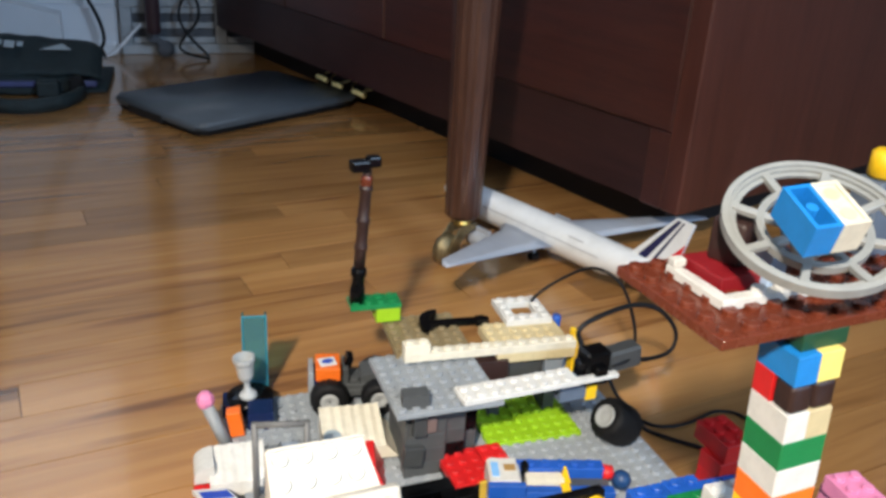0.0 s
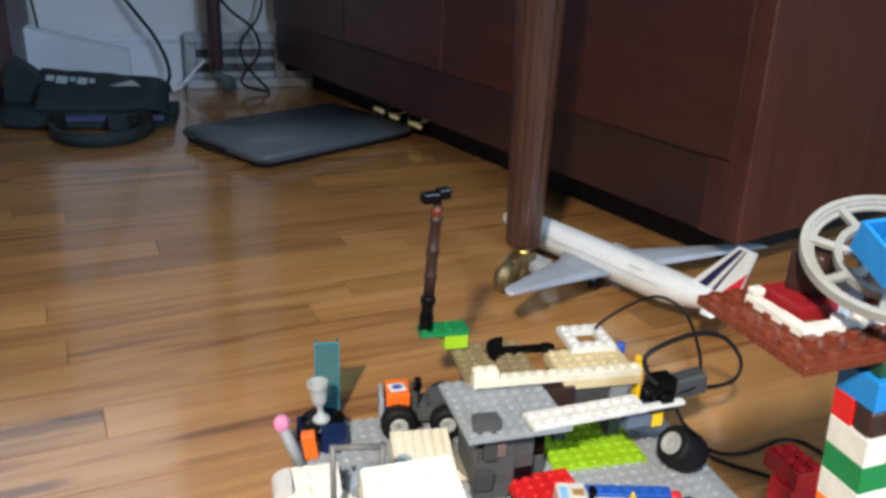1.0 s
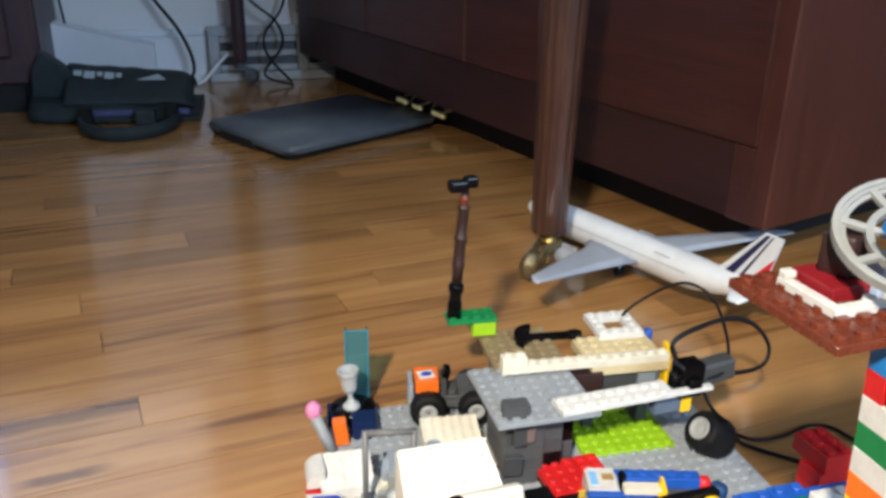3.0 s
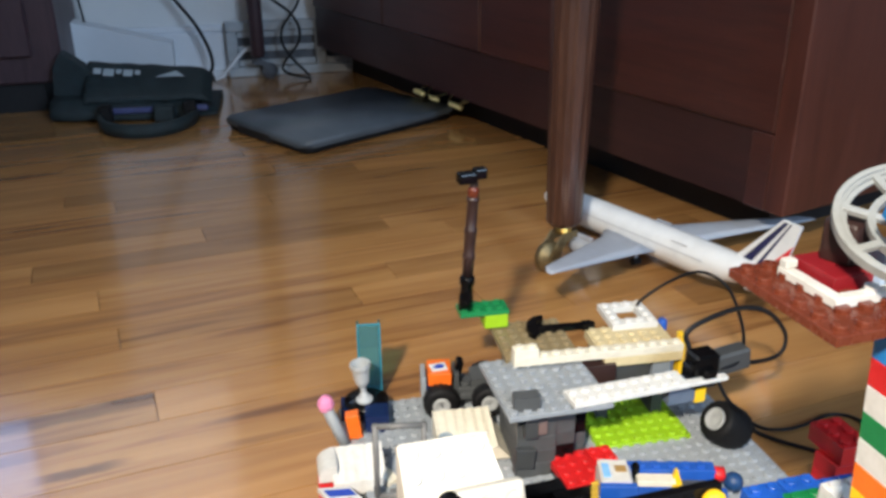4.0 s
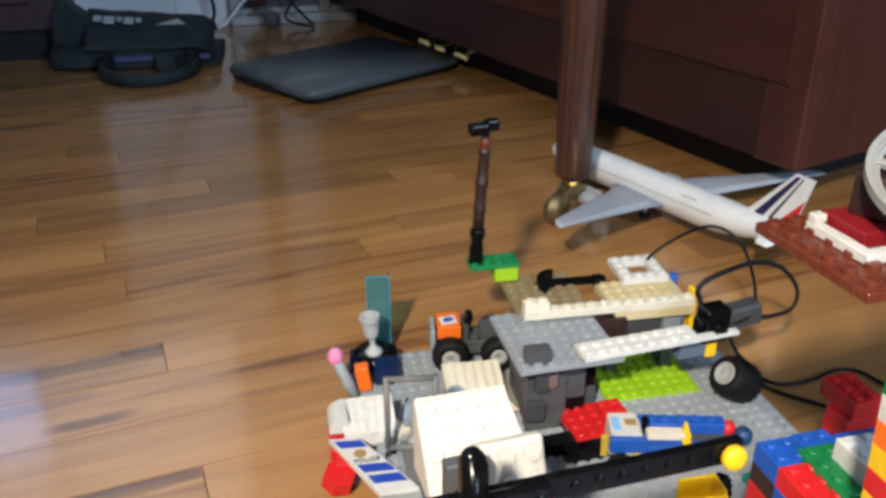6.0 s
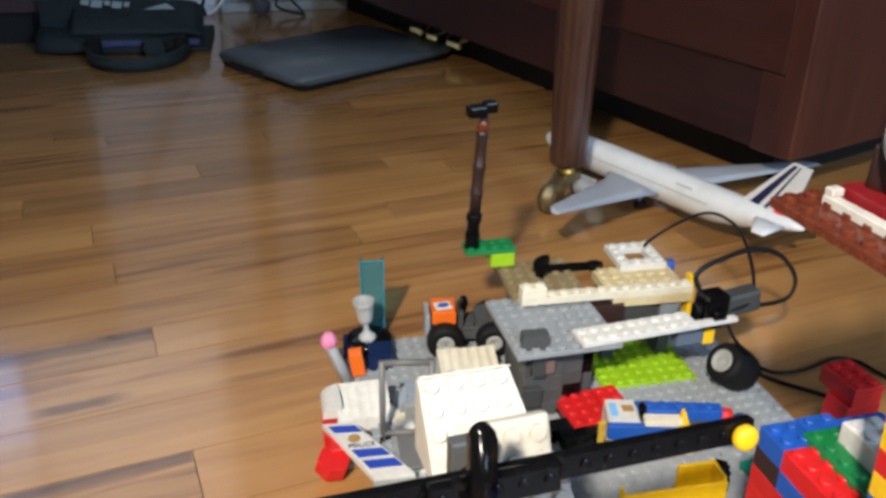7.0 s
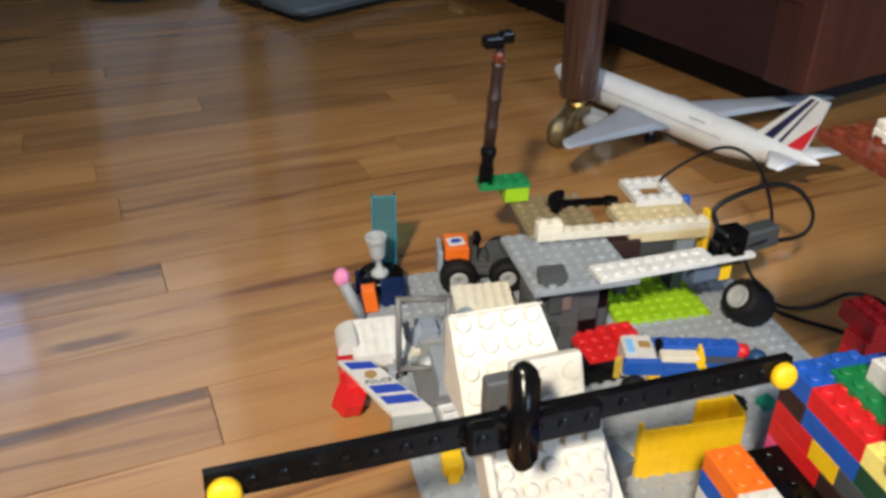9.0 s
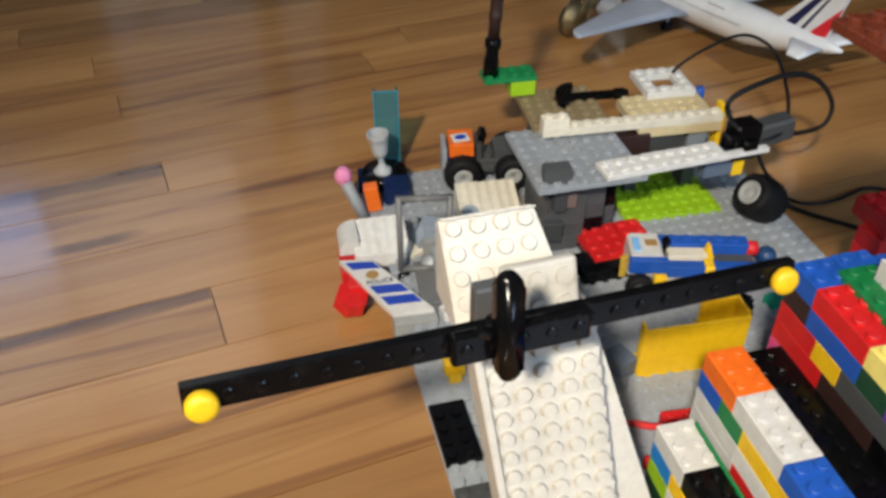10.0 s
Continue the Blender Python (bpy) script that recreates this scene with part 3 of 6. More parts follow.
def duffel_bag():
    g = thing("bag", "dark green nylon bag with straps and a pale printed mark", "bag", pose(-0.070, 1.445, 0, 0, 0, 176))
    # local x runs along the bag, local -y faces the wall
    bm = bmesh.new()
    n, m = 16, 14
    rings = []
    for i in range(n + 1):
        s = i / n
        x = 0.25 * s
        h = 0.029 + 0.004 * s - 0.07 * max(0, 0.16 - s) / 0.16 * 0.9
        h = max(h, 0.012)
        wdt = 0.085 + 0.02 * math.sin(s * math.pi)
        ring = []
        for k in range(m):
            a = 2 * math.pi * k / m
            ca, sa = math.cos(a), math.sin(a)
            q = 0.45
            yy = wdt * math.copysign(abs(ca) ** q, ca)
            zz = h * 0.5 + h * 0.5 * math.copysign(abs(sa) ** q, sa) + 0.004 * noise.noise(Vector((x * 30, k, 1)))
            ring.append(bm.verts.new((x + 0.004 * noise.noise(Vector((k, s * 9, 3))), -0.05 + yy * (1 - 0.25 * zz / h), max(zz, 0.0005))))
        rings.append(ring)
    for p, q2 in zip(rings, rings[1:]):
        for k in range(m):
            bm.faces.new((p[k], p[(k + 1) % m], q2[(k + 1) % m], q2[k]))
    bm.faces.new(rings[0][::-1])
    bm.faces.new(rings[-1])
    part("body", bm, BAG_CLOTH, g, "", True)
    for a, b in ((0.012, 0.040), (0.095, 0.168)):
        part("lining", box(bmesh.new(), a, 0.038, 0.014, b, 0.048, 0.0225, 0.002), BAG_BLUE, g, "blue lining strip")
    part("tab", box(bmesh.new(), 0.062, 0.040, 0.003, 0.092, 0.066, 0.026, 0.004, None, 2), BAG_CLOTH, g, "hanging cloth tab")
    part("gusset", prism(bmesh.new(), [(0.188, 0.012), (0.190, 0.066), (0.212, 0.084), (0.232, 0.098), (0.246, 0.074), (0.252, 0.012)], 0.020, 0.052, Matrix.Rotation(radians(90), 4, "X")), BAG_CLOTH, g, "folded cloth end of the bag")
    # soft flap over the top and down the front, its edge uneven
    bm = bmesh.new()
    cols, rows = 30, 14
    top, low = [], []
    for i in range(cols + 1):
        u = i / cols
        x = 0.008 + 0.19 * u
        edge = 0.028 + 0.006 * noise.noise(Vector((u * 5, 2, 7))) - 0.010 * max(0, 0.10 - u) / 0.10
        ridge = 0.059 + 0.018 * u
        for k in range(rows + 1):
            v = k / rows
            y = -0.10 + (edge + 0.10) * v
            fall = min(max((v - 0.42) / 0.58, 0), 1)
            z = ridge - 0.020 * max(0, 0.30 - v) / 0.30 - (ridge - 0.030) * fall ** 1.15 - 0.010 * max(0, 0.08 - u) / 0.08 + 0.0025 * noise.noise(Vector((u * 7, v * 4, 1)))
            top.append(bm.verts.new((x, y, z)))
            low.append(bm.verts.new((x, y - 0.002 * fall, z - 0.004)))
    at = lambda i, k: i * (rows + 1) + k
    for i in range(cols):
        for k in range(rows):
            q = [at(i, k), at(i + 1, k), at(i + 1, k + 1), at(i, k + 1)]
            bm.faces.new([top[a] for a in q])
            bm.faces.new([low[a] for a in q[::-1]])
    rim = [at(i, 0) for i in range(cols)] + [at(cols, k) for k in range(rows)] + [at(i, rows) for i in range(cols, 0, -1)] + [at(0, k) for k in range(rows, 0, -1)]
    for a, b in zip(rim, rim[1:] + rim[:1]):
        bm.faces.new((top[b], top[a], low[a], low[b]))
    part("flap", bm, BAG_CLOTH, g, "soft top flap", True)
    for a in (0.028, 0.152):
        part("buckle", box(bmesh.new(), a, 0.048, 0.004, a + 0.020, 0.066, 0.032, 0.003), RUBBER, g, "black plastic buckle")
    for a, b, w in ((0.116, 0.124, 0.010), (0.127, 0.141, 0.015), (0.144, 0.152, 0.010), (0.155, 0.171, 0.017), (0.174, 0.186, 0.013)):
        part("printed_bar", box(bmesh.new(), a, -0.012, 0.0, b, -0.012 + w, 0.0005, 0), PRINT["mist"], g, "pale unreadable print").matrix_local = pose(0, -0.008, 0.0500, -29, -5.4, 0)
    part("printed_bar", prism(bmesh.new(), [(0.048, -0.010), (0.092, -0.004), (0.062, -0.022)], 0, 0.0005), PRINT["mist"], g, "pale three-cornered print").matrix_local = pose(0, 0.006, 0.0490, -29, -5.4, 0)
    bm = bmesh.new()
    prev = None
    for i in range(25):
        a = math.pi * i / 24
        c, s = math.cos(a), math.sin(a)
        quad = [bm.verts.new((0.100 + r * c * 0.86, 0.055 + (r - 0.01) * s * 1.24, z)) for r, z in ((0.085, 0.002), (0.085, 0.020), (0.077, 0.020), (0.077, 0.002))]
        if prev:
            for k in range(4):
                bm.faces.new((prev[k], prev[(k + 1) % 4], quad[(k + 1) % 4], quad[k]))
        else:
            bm.faces.new(quad)
        prev = quad
    bm.faces.new(prev[::-1])
    part("strap", bm, BAG_CLOTH, g, "webbing strap looped on the floor", True)
    return g


duffel_bag()


def side_cabinet():
    g = thing("side_cabinet", "dark purple-brown wooden cabinet against the far wall", "cabinet", pose(-0.885, 1.50, 0))
    w, d = 0.583, 0.215
    part("carcass", box(bmesh.new(), 0, 0.012, 0.047, w, d, 0.52, 0.003), DESK_WOOD, g)
    part("top", box(bmesh.new(), -0.01, 0.0, 0.52, w + 0.01, d, 0.54, 0.003), DESK_WOOD, g)
    # The gap's shade under this cabinet is in the base's colour.
    part("base_rail", box(bmesh.new(), 0.03, 0.024, 0.0, w - 0.035, d - 0.02, 0.047), SHADOW_GAP, g, "recessed base, near black for the shade in the gap")
    for a, b in ((0.02, 0.278), (0.284, 0.542)):
        part("door", box(bmesh.new(), a, 0.0, 0.09, b, 0.012, 0.51, 0.003), DESK_WOOD, g)
    return g


side_cabinet()

tagged(part("white_box", prism(bmesh.new(), [(-0.345, 0.0), (-0.140, 0.0), (-0.140, 0.078), (-0.345, 0.132)], -1.695, -1.645, Matrix.Rotation(radians(90), 4, "X")), TRIM_PAINT), "white box with a sloping top behind the bag", "box")
tagged(tube("wall_cable", [(-0.30, Y1 - 0.03, 0.45), (-0.298, Y1 - 0.03, 0.25), (-0.285, Y1 - 0.04, 0.12), (-0.28, Y1 - 0.07, 0.09)], 0.0022, CABLE), "thin black cable hanging down the far wall", "cable")
tagged(tube("wall_cable", [(-0.25, Y1 - 0.02, 0.42), (-0.16, Y1 - 0.03, 0.20), (-0.095, Y1 - 0.05, 0.10), (-0.075, Y1 - 0.06, 0.035), (-0.10, Y1 - 0.09, 0.003)], 0.0032, CABLE), "black cable curving down the far wall", "cable")
tagged(tube("wall_cable", [(-0.02, Y1 - 0.05, 0.30), (0.02, Y1 - 0.05, 0.17), (0.075, Y1 - 0.05, 0.115), (0.085, Y1 - 0.05, 0.07), (0.05, Y1 - 0.06, 0.02), (0.10, Y1 - 0.08, 0.003)], 0.0025, CABLE), "black cable tangled in front of the vent", "cable")
tagged(tube("wall_cable", [(0.085, Y1 - 0.04, 0.32), (0.095, Y1 - 0.04, 0.16), (0.055, Y1 - 0.045, 0.09), (0.06, Y1 - 0.05, 0.05), (0.10, Y1 - 0.06, 0.004)], 0.0025, CABLE), "black cable tangled in front of the vent", "cable")
tagged(tube("white_cable", [(-0.085, Y1 - 0.05, 0.003), (-0.06, Y1 - 0.05, 0.010), (-0.03, Y1 - 0.04, 0.040), (-0.012, Y1 - 0.03, 0.055)], 0.003, TRIM_PAINT), "short white cable rising from the floor", "cable")


# ---------------- model airliner ----------------
def airliner():
    L = 0.304
    g = thing("model_airliner", "white model airliner with grey wings and striped tail", "model plane", pose(0.2700, 0.8661, 0.0252, 0, 0, 108.0) @ pose(0, 0, 0, 4.2, 1.6, 0) @ Matrix.Scale(1.0455, 4))
    R = 0.0154
    prof = [(0.0, 0.02, 0), (-0.006, 0.35, 0), (-0.015, 0.62, 0), (-0.03, 0.86, 0), (-0.05, 0.97, 0), (-0.07, 1, 0), (-0.20, 1, 0), (-0.225, 0.95, 0.0006), (-0.25, 0.78, 0.003), (-0.275, 0.52, 0.0055), (-0.295, 0.26, 0.0075), (-0.304, 0.08, 0.008)]
    bm = bmesh.new()
    n, rings = 28, []
    for x, r, dz in prof:
        rings.append([bm.verts.new((x, R * r * math.cos(2 * math.pi * k / n), R * r * math.sin(2 * math.pi * k / n) + dz)) for k in range(n)])
    for p, q in zip(rings, rings[1:]):
        for k in range(n):
            bm.faces.new((p[k], p[(k + 1) % n], q[(k + 1) % n], q[k]))
    bm.faces.new(rings[0][::-1])
    bm.faces.new(rings[-1])
    part("fuselage", bm, PLANE_PAINT, g, "", True)

    def foil(sections):
        bm = bmesh.new()
        rr = []
        for x, y, z, chord, th in sections:
            shape = [(0, 0), (-0.08, 0.42), (-0.3, 0.5), (-0.7, 0.28), (-1, 0.02), (-0.7, -0.2), (-0.3, -0.35), (-0.08, -0.3)]
            rr.append([bm.verts.new((x + a * chord, y, z + b * th)) for a, b in shape])
        for p, q in zip(rr, rr[1:]):
            for k in range(8):
                bm.faces.new((p[k], p[(k + 1) % 8], q[(k + 1) % 8], q[k]))
        bm.faces.new(rr[0][::-1])
        bm.faces.new(rr[-1])
        return bm
    for s in (1, -1):
        part("wing", foil([(-0.098, s * 0.004, -0.006, 0.075, 0.007), (-0.125, s * 0.035, -0.0035, 0.050, 0.005), (-0.190, s * 0.152, 0.0098, 0.015, 0.0025), (-0.201, s * 0.160, 0.0106, 0.006, 0.0016)]), PLANE_WING, g, "pale grey swept wing", True)
        part("tailplane", foil([(-0.262, s * 0.003, 0.006, 0.030, 0.003), (-0.292, s * 0.046, 0.010, 0.011, 0.0015)]), PLANE_PAINT, g, "", True)
        e = new("engine")
        e.parent = g
        e.location = (-0.108, s * 0.050, -0.0125)
        part("cowling", lathe(bmesh.new(), [(0.0062, 0.0), (0.0074, -0.004), (0.0070, -0.018), (0.0045, -0.030)], 18, Matrix.Rotation(radians(90), 4, "Y")), PLANE_WING, e, "", True)
        part("pylon", box(bmesh.new(), -0.022, -0.0012, 0.004, -0.004, 0.0012, 0.0115), PLANE_WING, e)
        w = new("landing_gear")
        w.parent = g
        w.location = (-0.155, s * 0.018, 0)
        part("strut", cyl(bmesh.new(), (0, 0, -0.017), (0, 0, -0.008), 0.0012, n=8), PLANE_WING, w)
        part("wheels", cyl(bmesh.new(), (0, -0.004, -0.0195), (0, 0.004, -0.0195), 0.0034, n=14), RUBBER, w)
    part("belly_fairing", lathe(bmesh.new(), [(0.002, -0.185), (0.010, -0.17), (0.0118, -0.14), (0.0118, -0.11), (0.008, -0.09), (0.002, -0.08)], 20, Matrix.Translation((0, 0, -0.005)) @ Matrix.Rotation(radians(90), 4, "Y")), PLANE_PAINT, g, "", True)
    fin = new("tail_fin")
    fin.parent = g
    up = Matrix.Rotation(radians(90), 4, "X")
    A, B, C, D = (-0.243, 0.010), (-0.284, 0.0545), (-0.300, 0.0535), (-0.290, 0.012)
    part("fin_blade", prism(bmesh.new(), [A, B, C, D], -0.0013, 0.0013, up), PLANE_PAINT, fin)

    def mix(p, q, s):
        return (p[0] + (q[0] - p[0]) * s, p[1] + (q[1] - p[1]) * s)
    for a, b in ((0.16, 0.36), (0.48, 0.55)):
        p = [mix(A, D, a), mix(mix(A, D, a), mix(B, C, a), 0.97), mix(mix(A, D, b), mix(B, C, b), 0.97), mix(A, D, b)]
        part("stripe", prism(bmesh.new(), p, -0.0017, 0.0017, up), PRINT["navy"], fin, "navy tail stripe")
    p = [mix(A, D, 0.66), mix(D, C, 0.58), mix(D, C, 0.26), mix(mix(A, D, 0.97), mix(B, C, 0.97), 0.04)]
    part("stripe", prism(bmesh.new(), p, -0.0017, 0.0017, up), PRINT["red"], fin, "red tail stripe")
    # flag mark by the nose, window line and a small grey mark
    for s in (1, -1):
        part("window_line", box(bmesh.new(), -0.225, s * 0.01495, 0.0028, -0.035, s * 0.01535, 0.0038), PRINT["pale"], g, "grey line of cabin windows")
        part("cabin_mark", box(bmesh.new(), -0.205, s * 0.0122, 0.0088, -0.188, s * 0.0128, 0.0101), PRINT["pale"], g, "small unreadable mark")
        part("flag_mark", box(bmesh.new(), -0.046, s * 0.0140, 0.0050, -0.038, s * 0.0145, 0.0072), PRINT["red"], g)
    part("nose_mark", lathe(bmesh.new(), [(0.0141, -0.036), (0.0147, -0.042), (0.0151, -0.048)], 24, Matrix.Rotation(radians(90), 4, "Y")), PRINT["skyblue"], g, "pale blue panel by the cockpit")
    return g


airliner()


# ---------------- the toy-brick layout ----------------
def baseplate():
    nx, y0, y1 = 32, 24, 68
    g = tagged(new("baseplate"), "large grey studded toy baseplate on the floor", "baseplate")
    bm = box(bmesh.new(), 0, y0 * U, 0.0002, nx * U, y1 * U, BASE, 0.0006)
    add_studs(bm, [(i, j) for i in range(nx) for j in range(y0, y1)], BASE - 0.0001, n=8)
    part("plate", bm, plastic("grey"), g, "grey plate with rows of studs")
    for x, y, nx_, ny_, c in ((0.02, 37.7, 2.2, 4.5, "black"), (0, 31, 3, 5, "dark_grey")):
        brick(g, x, y, 0, nx_, ny_, c, 1, True, "plate").location.z = BASE
    return g


baseplate()


def model(name, label, category, x, y, z=BASE, turn=0.0, group=""):
    return thing(name, label, category, spot(x, y, z, turn), group)


# lime plate lying on the base
g = model("lime_plate", "lime green studded plate lying on the grey base", "toy plate", 19.2, 56.6, BASE, -2)
brick(g, 0, 0, 0, 8, 6, "lime", 1, True, "plate")


def hangar():
    g = model("toy_building", "grey toy-brick building with a flat studded deck roof", "toy building", 10.2, 53.3, BASE, -0.5)
    # walls under the deck
    for k in range(5):
        brick(g, 1.5, 1.6, k * 3, 3.1, 1, "dark_grey")
        brick(g, 4.6, 1.9, k * 3, 1.6, 1, "dark_grey" if k != 1 else "black")
        brick(g, 1.8, 2.6, k * 3, 1, 3.4, "dark_grey")
        brick(g, 1.8, 6.0, k * 3, 3, 1, "dark_grey")
        brick(g, 6.6, 3.0, k * 3, 1, 2, "black" if k > 1 else "dark_grey")
    brick(g, 1.9, 1.0, 10, 1.0, 0.6, "slate", 5, False)
    brick(g, 2.95, 1.2, 10.2, 0.75, 0.4, "dusty_rose", 3, False)
    brick(g, 1.0, 1.0, 4, 1.5, 0.6, "slate", 4, False, "brick", pose(0, 0, 0, 0, 6, 0))
    # deck
    brick(g, 0.3, 0, 16, 8, 8, "grey", 1, True, "plate")
    brick(g, 1.0, 0.5, 15, 6, 6, "dark_grey", 1, False, "plate")
    bm = prism(bmesh.new(), [(0, 0), (0, 0.0084), (0.0008, 0.0092), (0.0160, 0.0096), (0.0170, 0.0088), (0.0170, 0)], 0, 0.010, Matrix.Rotation(radians(90), 4, "X"))
    part("seat_block", bm, plastic("dark_grey"), g, "dark grey rounded block").matrix_local = pose(1.0 * U, 1.75 * U, 17 * PH, 0, 0, -7) @ Matrix.Diagonal((0.9, 0.9, 0.95, 1))
    return g


hangar()


def roof_group():
    g = model("roof_section", "tan and white studded plates bridging the toy building roof", "toy building", 12.5, 59.3, BASE, -4)
    brick(g, 0, 1.3, 17, 6, 6, "dark_tan", 1, True, "plate")
    brick(g, 0.3, -0.1, 18, 14, 1, "cream", 1.6, True, "plate")
    brick(g, 0.3, -0.1, 19.6, 2, 1, "cream", 2, True, "brick")
    brick(g, 7.7, -0.1, 16, 6.6, 5, "tan", 2, True, "plate")
    brick(g, 6.0, -0.4, 11, 2.6, 1, "dark_brown", 6, False, "brick")
    brick(g, 8.65, 0.5, 9, 3.2, 1, "slate", 6.5, False, "brick")
    brick(g, 12.0, 0.3, 10, 1.5, 1, "mist_blue", 5.5, False, "brick")
    brick(g, 14.3, 0.4, 7.6, 0.42, 1, "yellow", 13.0, False, "brick")
    brick(g, 8.0, 1.6, 0, 1, 3, "dark_grey", 16, False, "brick")
    brick(g, 12.8, 1.6, 0, 1, 3, "dark_grey", 16, False, "brick")
    brick(g, 1.0, 4.6, 0, 2, 2, "dark_grey", 16, False, "brick")
    # white open frame
    bm = bmesh.new()
    f1 = 4 * U
    box(bm, 0, 0, 0, f1, U, 0.0044, 0.0002)
    box(bm, 0, 3 * U, 0, f1, 4 * U, 0.0044, 0.0002)
    box(bm, 0, U, 0, U, 3 * U, 0.0044, 0.0002)
    box(bm, 3 * U, U, 0, f1, 3 * U, 0.0044, 0.0002)
    add_studs(bm, [(i, j) for i in range(4) for j in range(4) if i in (0, 3) or j in (0, 3)], 0.0043)
    o = part("frame_plate", bm, plastic("white"), g, "white square frame plate with a hole")
    o.matrix_local = pose(9.9 * U, 4.1 * U, 18 * PH)
    bm = lathe(bmesh.new(), [(0.0028, 0), (0.0032, 0.001), (0.0032, 0.007), (0.0024, 0.009)], 16)
    part("round_knob", bm, plastic("blue"), g, "blue round knob", True).location = (14.9 * U, 5.4 * U, 15.2 * PH)
    # black hook
    bm = bmesh.new()
    prism(bm, [(0.003, -0.0022), (5.6 * U, -0.0020), (5.6 * U, 0.0022), (0.003, 0.0024)], 0.0006, 0.0046)
    out = [(0.0098 + 0.0120 * math.cos(radians(q)), 0.0128 * math.sin(radians(q))) for q in range(80, 231, 15)]
    inn = [(0.0146 + 0.0105 * math.cos(radians(q)), 0.0096 * math.sin(radians(q))) for q in range(216, 104, -12)]
    prism(bm, out + inn, 0, 0.005)
    prism(bm, [(4.5 * U, -0.0025), (5.3 * U, -0.0025), (5.3 * U, 0.0027), (4.5 * U, 0.0027)], 0, 0.0052)
    o = part("hook", bm, plastic("black"), g, "black toy hook arm")
    o.matrix_local = pose(2.95 * U, 5.05 * U, 18.0 * PH, 8, 0, -1)
    return g


roof_group()


def white_strip():
    g = model("white_strip", "long white studded plate laid across the grey deck", "toy plate", 15.35, 53.05, 0.0583, 3)
    brick(g, 0, 0, 0, 9.4, 2.05, "white", 1, True, "plate")
    brick(g, 9.4, 0.05, 0.0, 3.4, 0.6, "white", 0.9, False, "tile")
    brick(g, 8.4, 1.0, -5, 2.3, 0.95, "sand_blue", 5, False, "brick")
    brick(g, 10.72, 1.0, -5.6, 0.95, 0.8, "yellow", 5.6, False, "brick")
    return g


white_strip()


def street_lamp():
    g = model("toy_lamp_post", "brown and black toy lamp post on a green plate", "toy lamp post", 12.3, 65.4, BASE + 18.6 * PH, -3)
    brick(g, 0, 0, 0, 2, 2, "lime", 3, True, "brick")
    brick(g, -2.1, 0, 3, 4.2, 2, "green", 1, True, "plate")
    lean = pose(-1.5 * U, 0.9 * U, 4 * PH, 0, 3.5, 0) @ Matrix.Diagonal((1.22, 1.22, 1, 1))
    bm = lathe(bmesh.new(), [(0.0040, 0.0), (0.0040, 0.010), (0.0034, 0.012), (0.0034, 0.018), (0.0042, 0.019), (0.0042, 0.023), (0.0032, 0.025)], 18)
    part("lower_post", bm, plastic("black"), g, "", True).matrix_local = lean
    bm = lathe(bmesh.new(), [(0.0030, 0.024), (0.0030, 0.036), (0.0034, 0.037), (0.0034, 0.040), (0.0030, 0.041), (0.0031, 0.054), (0.0035, 0.055), (0.0035, 0.058), (0.0029, 0.059), (0.0029, 0.076), (0.0034, 0.077), (0.0034, 0.079), (0.0022, 0.080), (0.0022, 0.090)], 18)
    part("pole", bm, plastic("dark_brown"), g, "dark brown pole", True).matrix_local = lean
    part("top_joint", lathe(bmesh.new(), [(0.0022, 0.079), (0.0030, 0.080), (0.0030, 0.085), (0.0016, 0.087), (0.0016, 0.090)], 16), plastic("brown"), g, "reddish brown joint", True).matrix_local = lean
    bm = box(bmesh.new(), -0.0085, -0.0042, 0.0885, 0.0035, 0.0042, 0.0955, 0.0012, None, 2)
    box(bm, 0.0020, -0.0038, 0.0905, 0.0105, 0.0038, 0.0975, 0.0012, None, 2)
    part("lamp_head", bm, plastic("black"), g, "black two-step lamp head").matrix_local = lean @ Matrix.Diagonal((0.82, 0.82, 1, 1)) @ pose(0.0035, 0, 0.001, 0, -4, 8)
    return g


street_lamp()


def toy_wheel(parent, m, r, w, hub_c, name="wheel", plain=False):
    k = new(name)
    k.parent = parent
    k.matrix_local = m
    bm = lathe(bmesh.new(), [(r * 0.46, -w * 0.46), (r * 0.60, -w * 0.5), (r * 0.86, -w * 0.48), (r * 0.97, -w * 0.36), (r, -w * 0.15), (r, w * 0.15), (r * 0.97, w * 0.36), (r * 0.86, w * 0.48), (r * 0.60, w * 0.5), (r * 0.46, w * 0.44)], 36, None, 0.05, 18)
    part("tyre", bm, RUBBER, k, "black rubber tyre", True)
    if plain:
        rim = [(r * 0.48, -w * 0.4), (r * 0.52, w * 0.44), (r * 0.52, w * 0.515), (r * 0.47, w * 0.525), (r * 0.42, w * 0.50), (r * 0.18, w * 0.49), (r * 0.12, w * 0.51), (r * 0.03, w * 0.51)]
    else:
        rim = [(r * 0.48, -w * 0.4), (r * 0.48, w * 0.44), (r * 0.44, w * 0.50), (r * 0.36, w * 0.49), (r * 0.14, w * 0.49), (r * 0.10, w * 0.44), (r * 0.02, w * 0.44)]
    part("rim", lathe(bmesh.new(), rim, 24), plastic(hub_c), k, "grey wheel hub", True)
    return k


def loose_wheel():
    g = thing("spare_tyre", "black toy tyre on a pale grey hub leaning on the base", "toy tyre", pose(0.2345, 0.4390, 0.0184))
    toy_wheel(g, Vector((-0.80, -0.064, 0.575)).to_track_quat("Z", "Y").to_matrix().to_4x4(), 0.0140, 0.024, "hub_grey", "wheel", True)
    return g


loose_wheel()


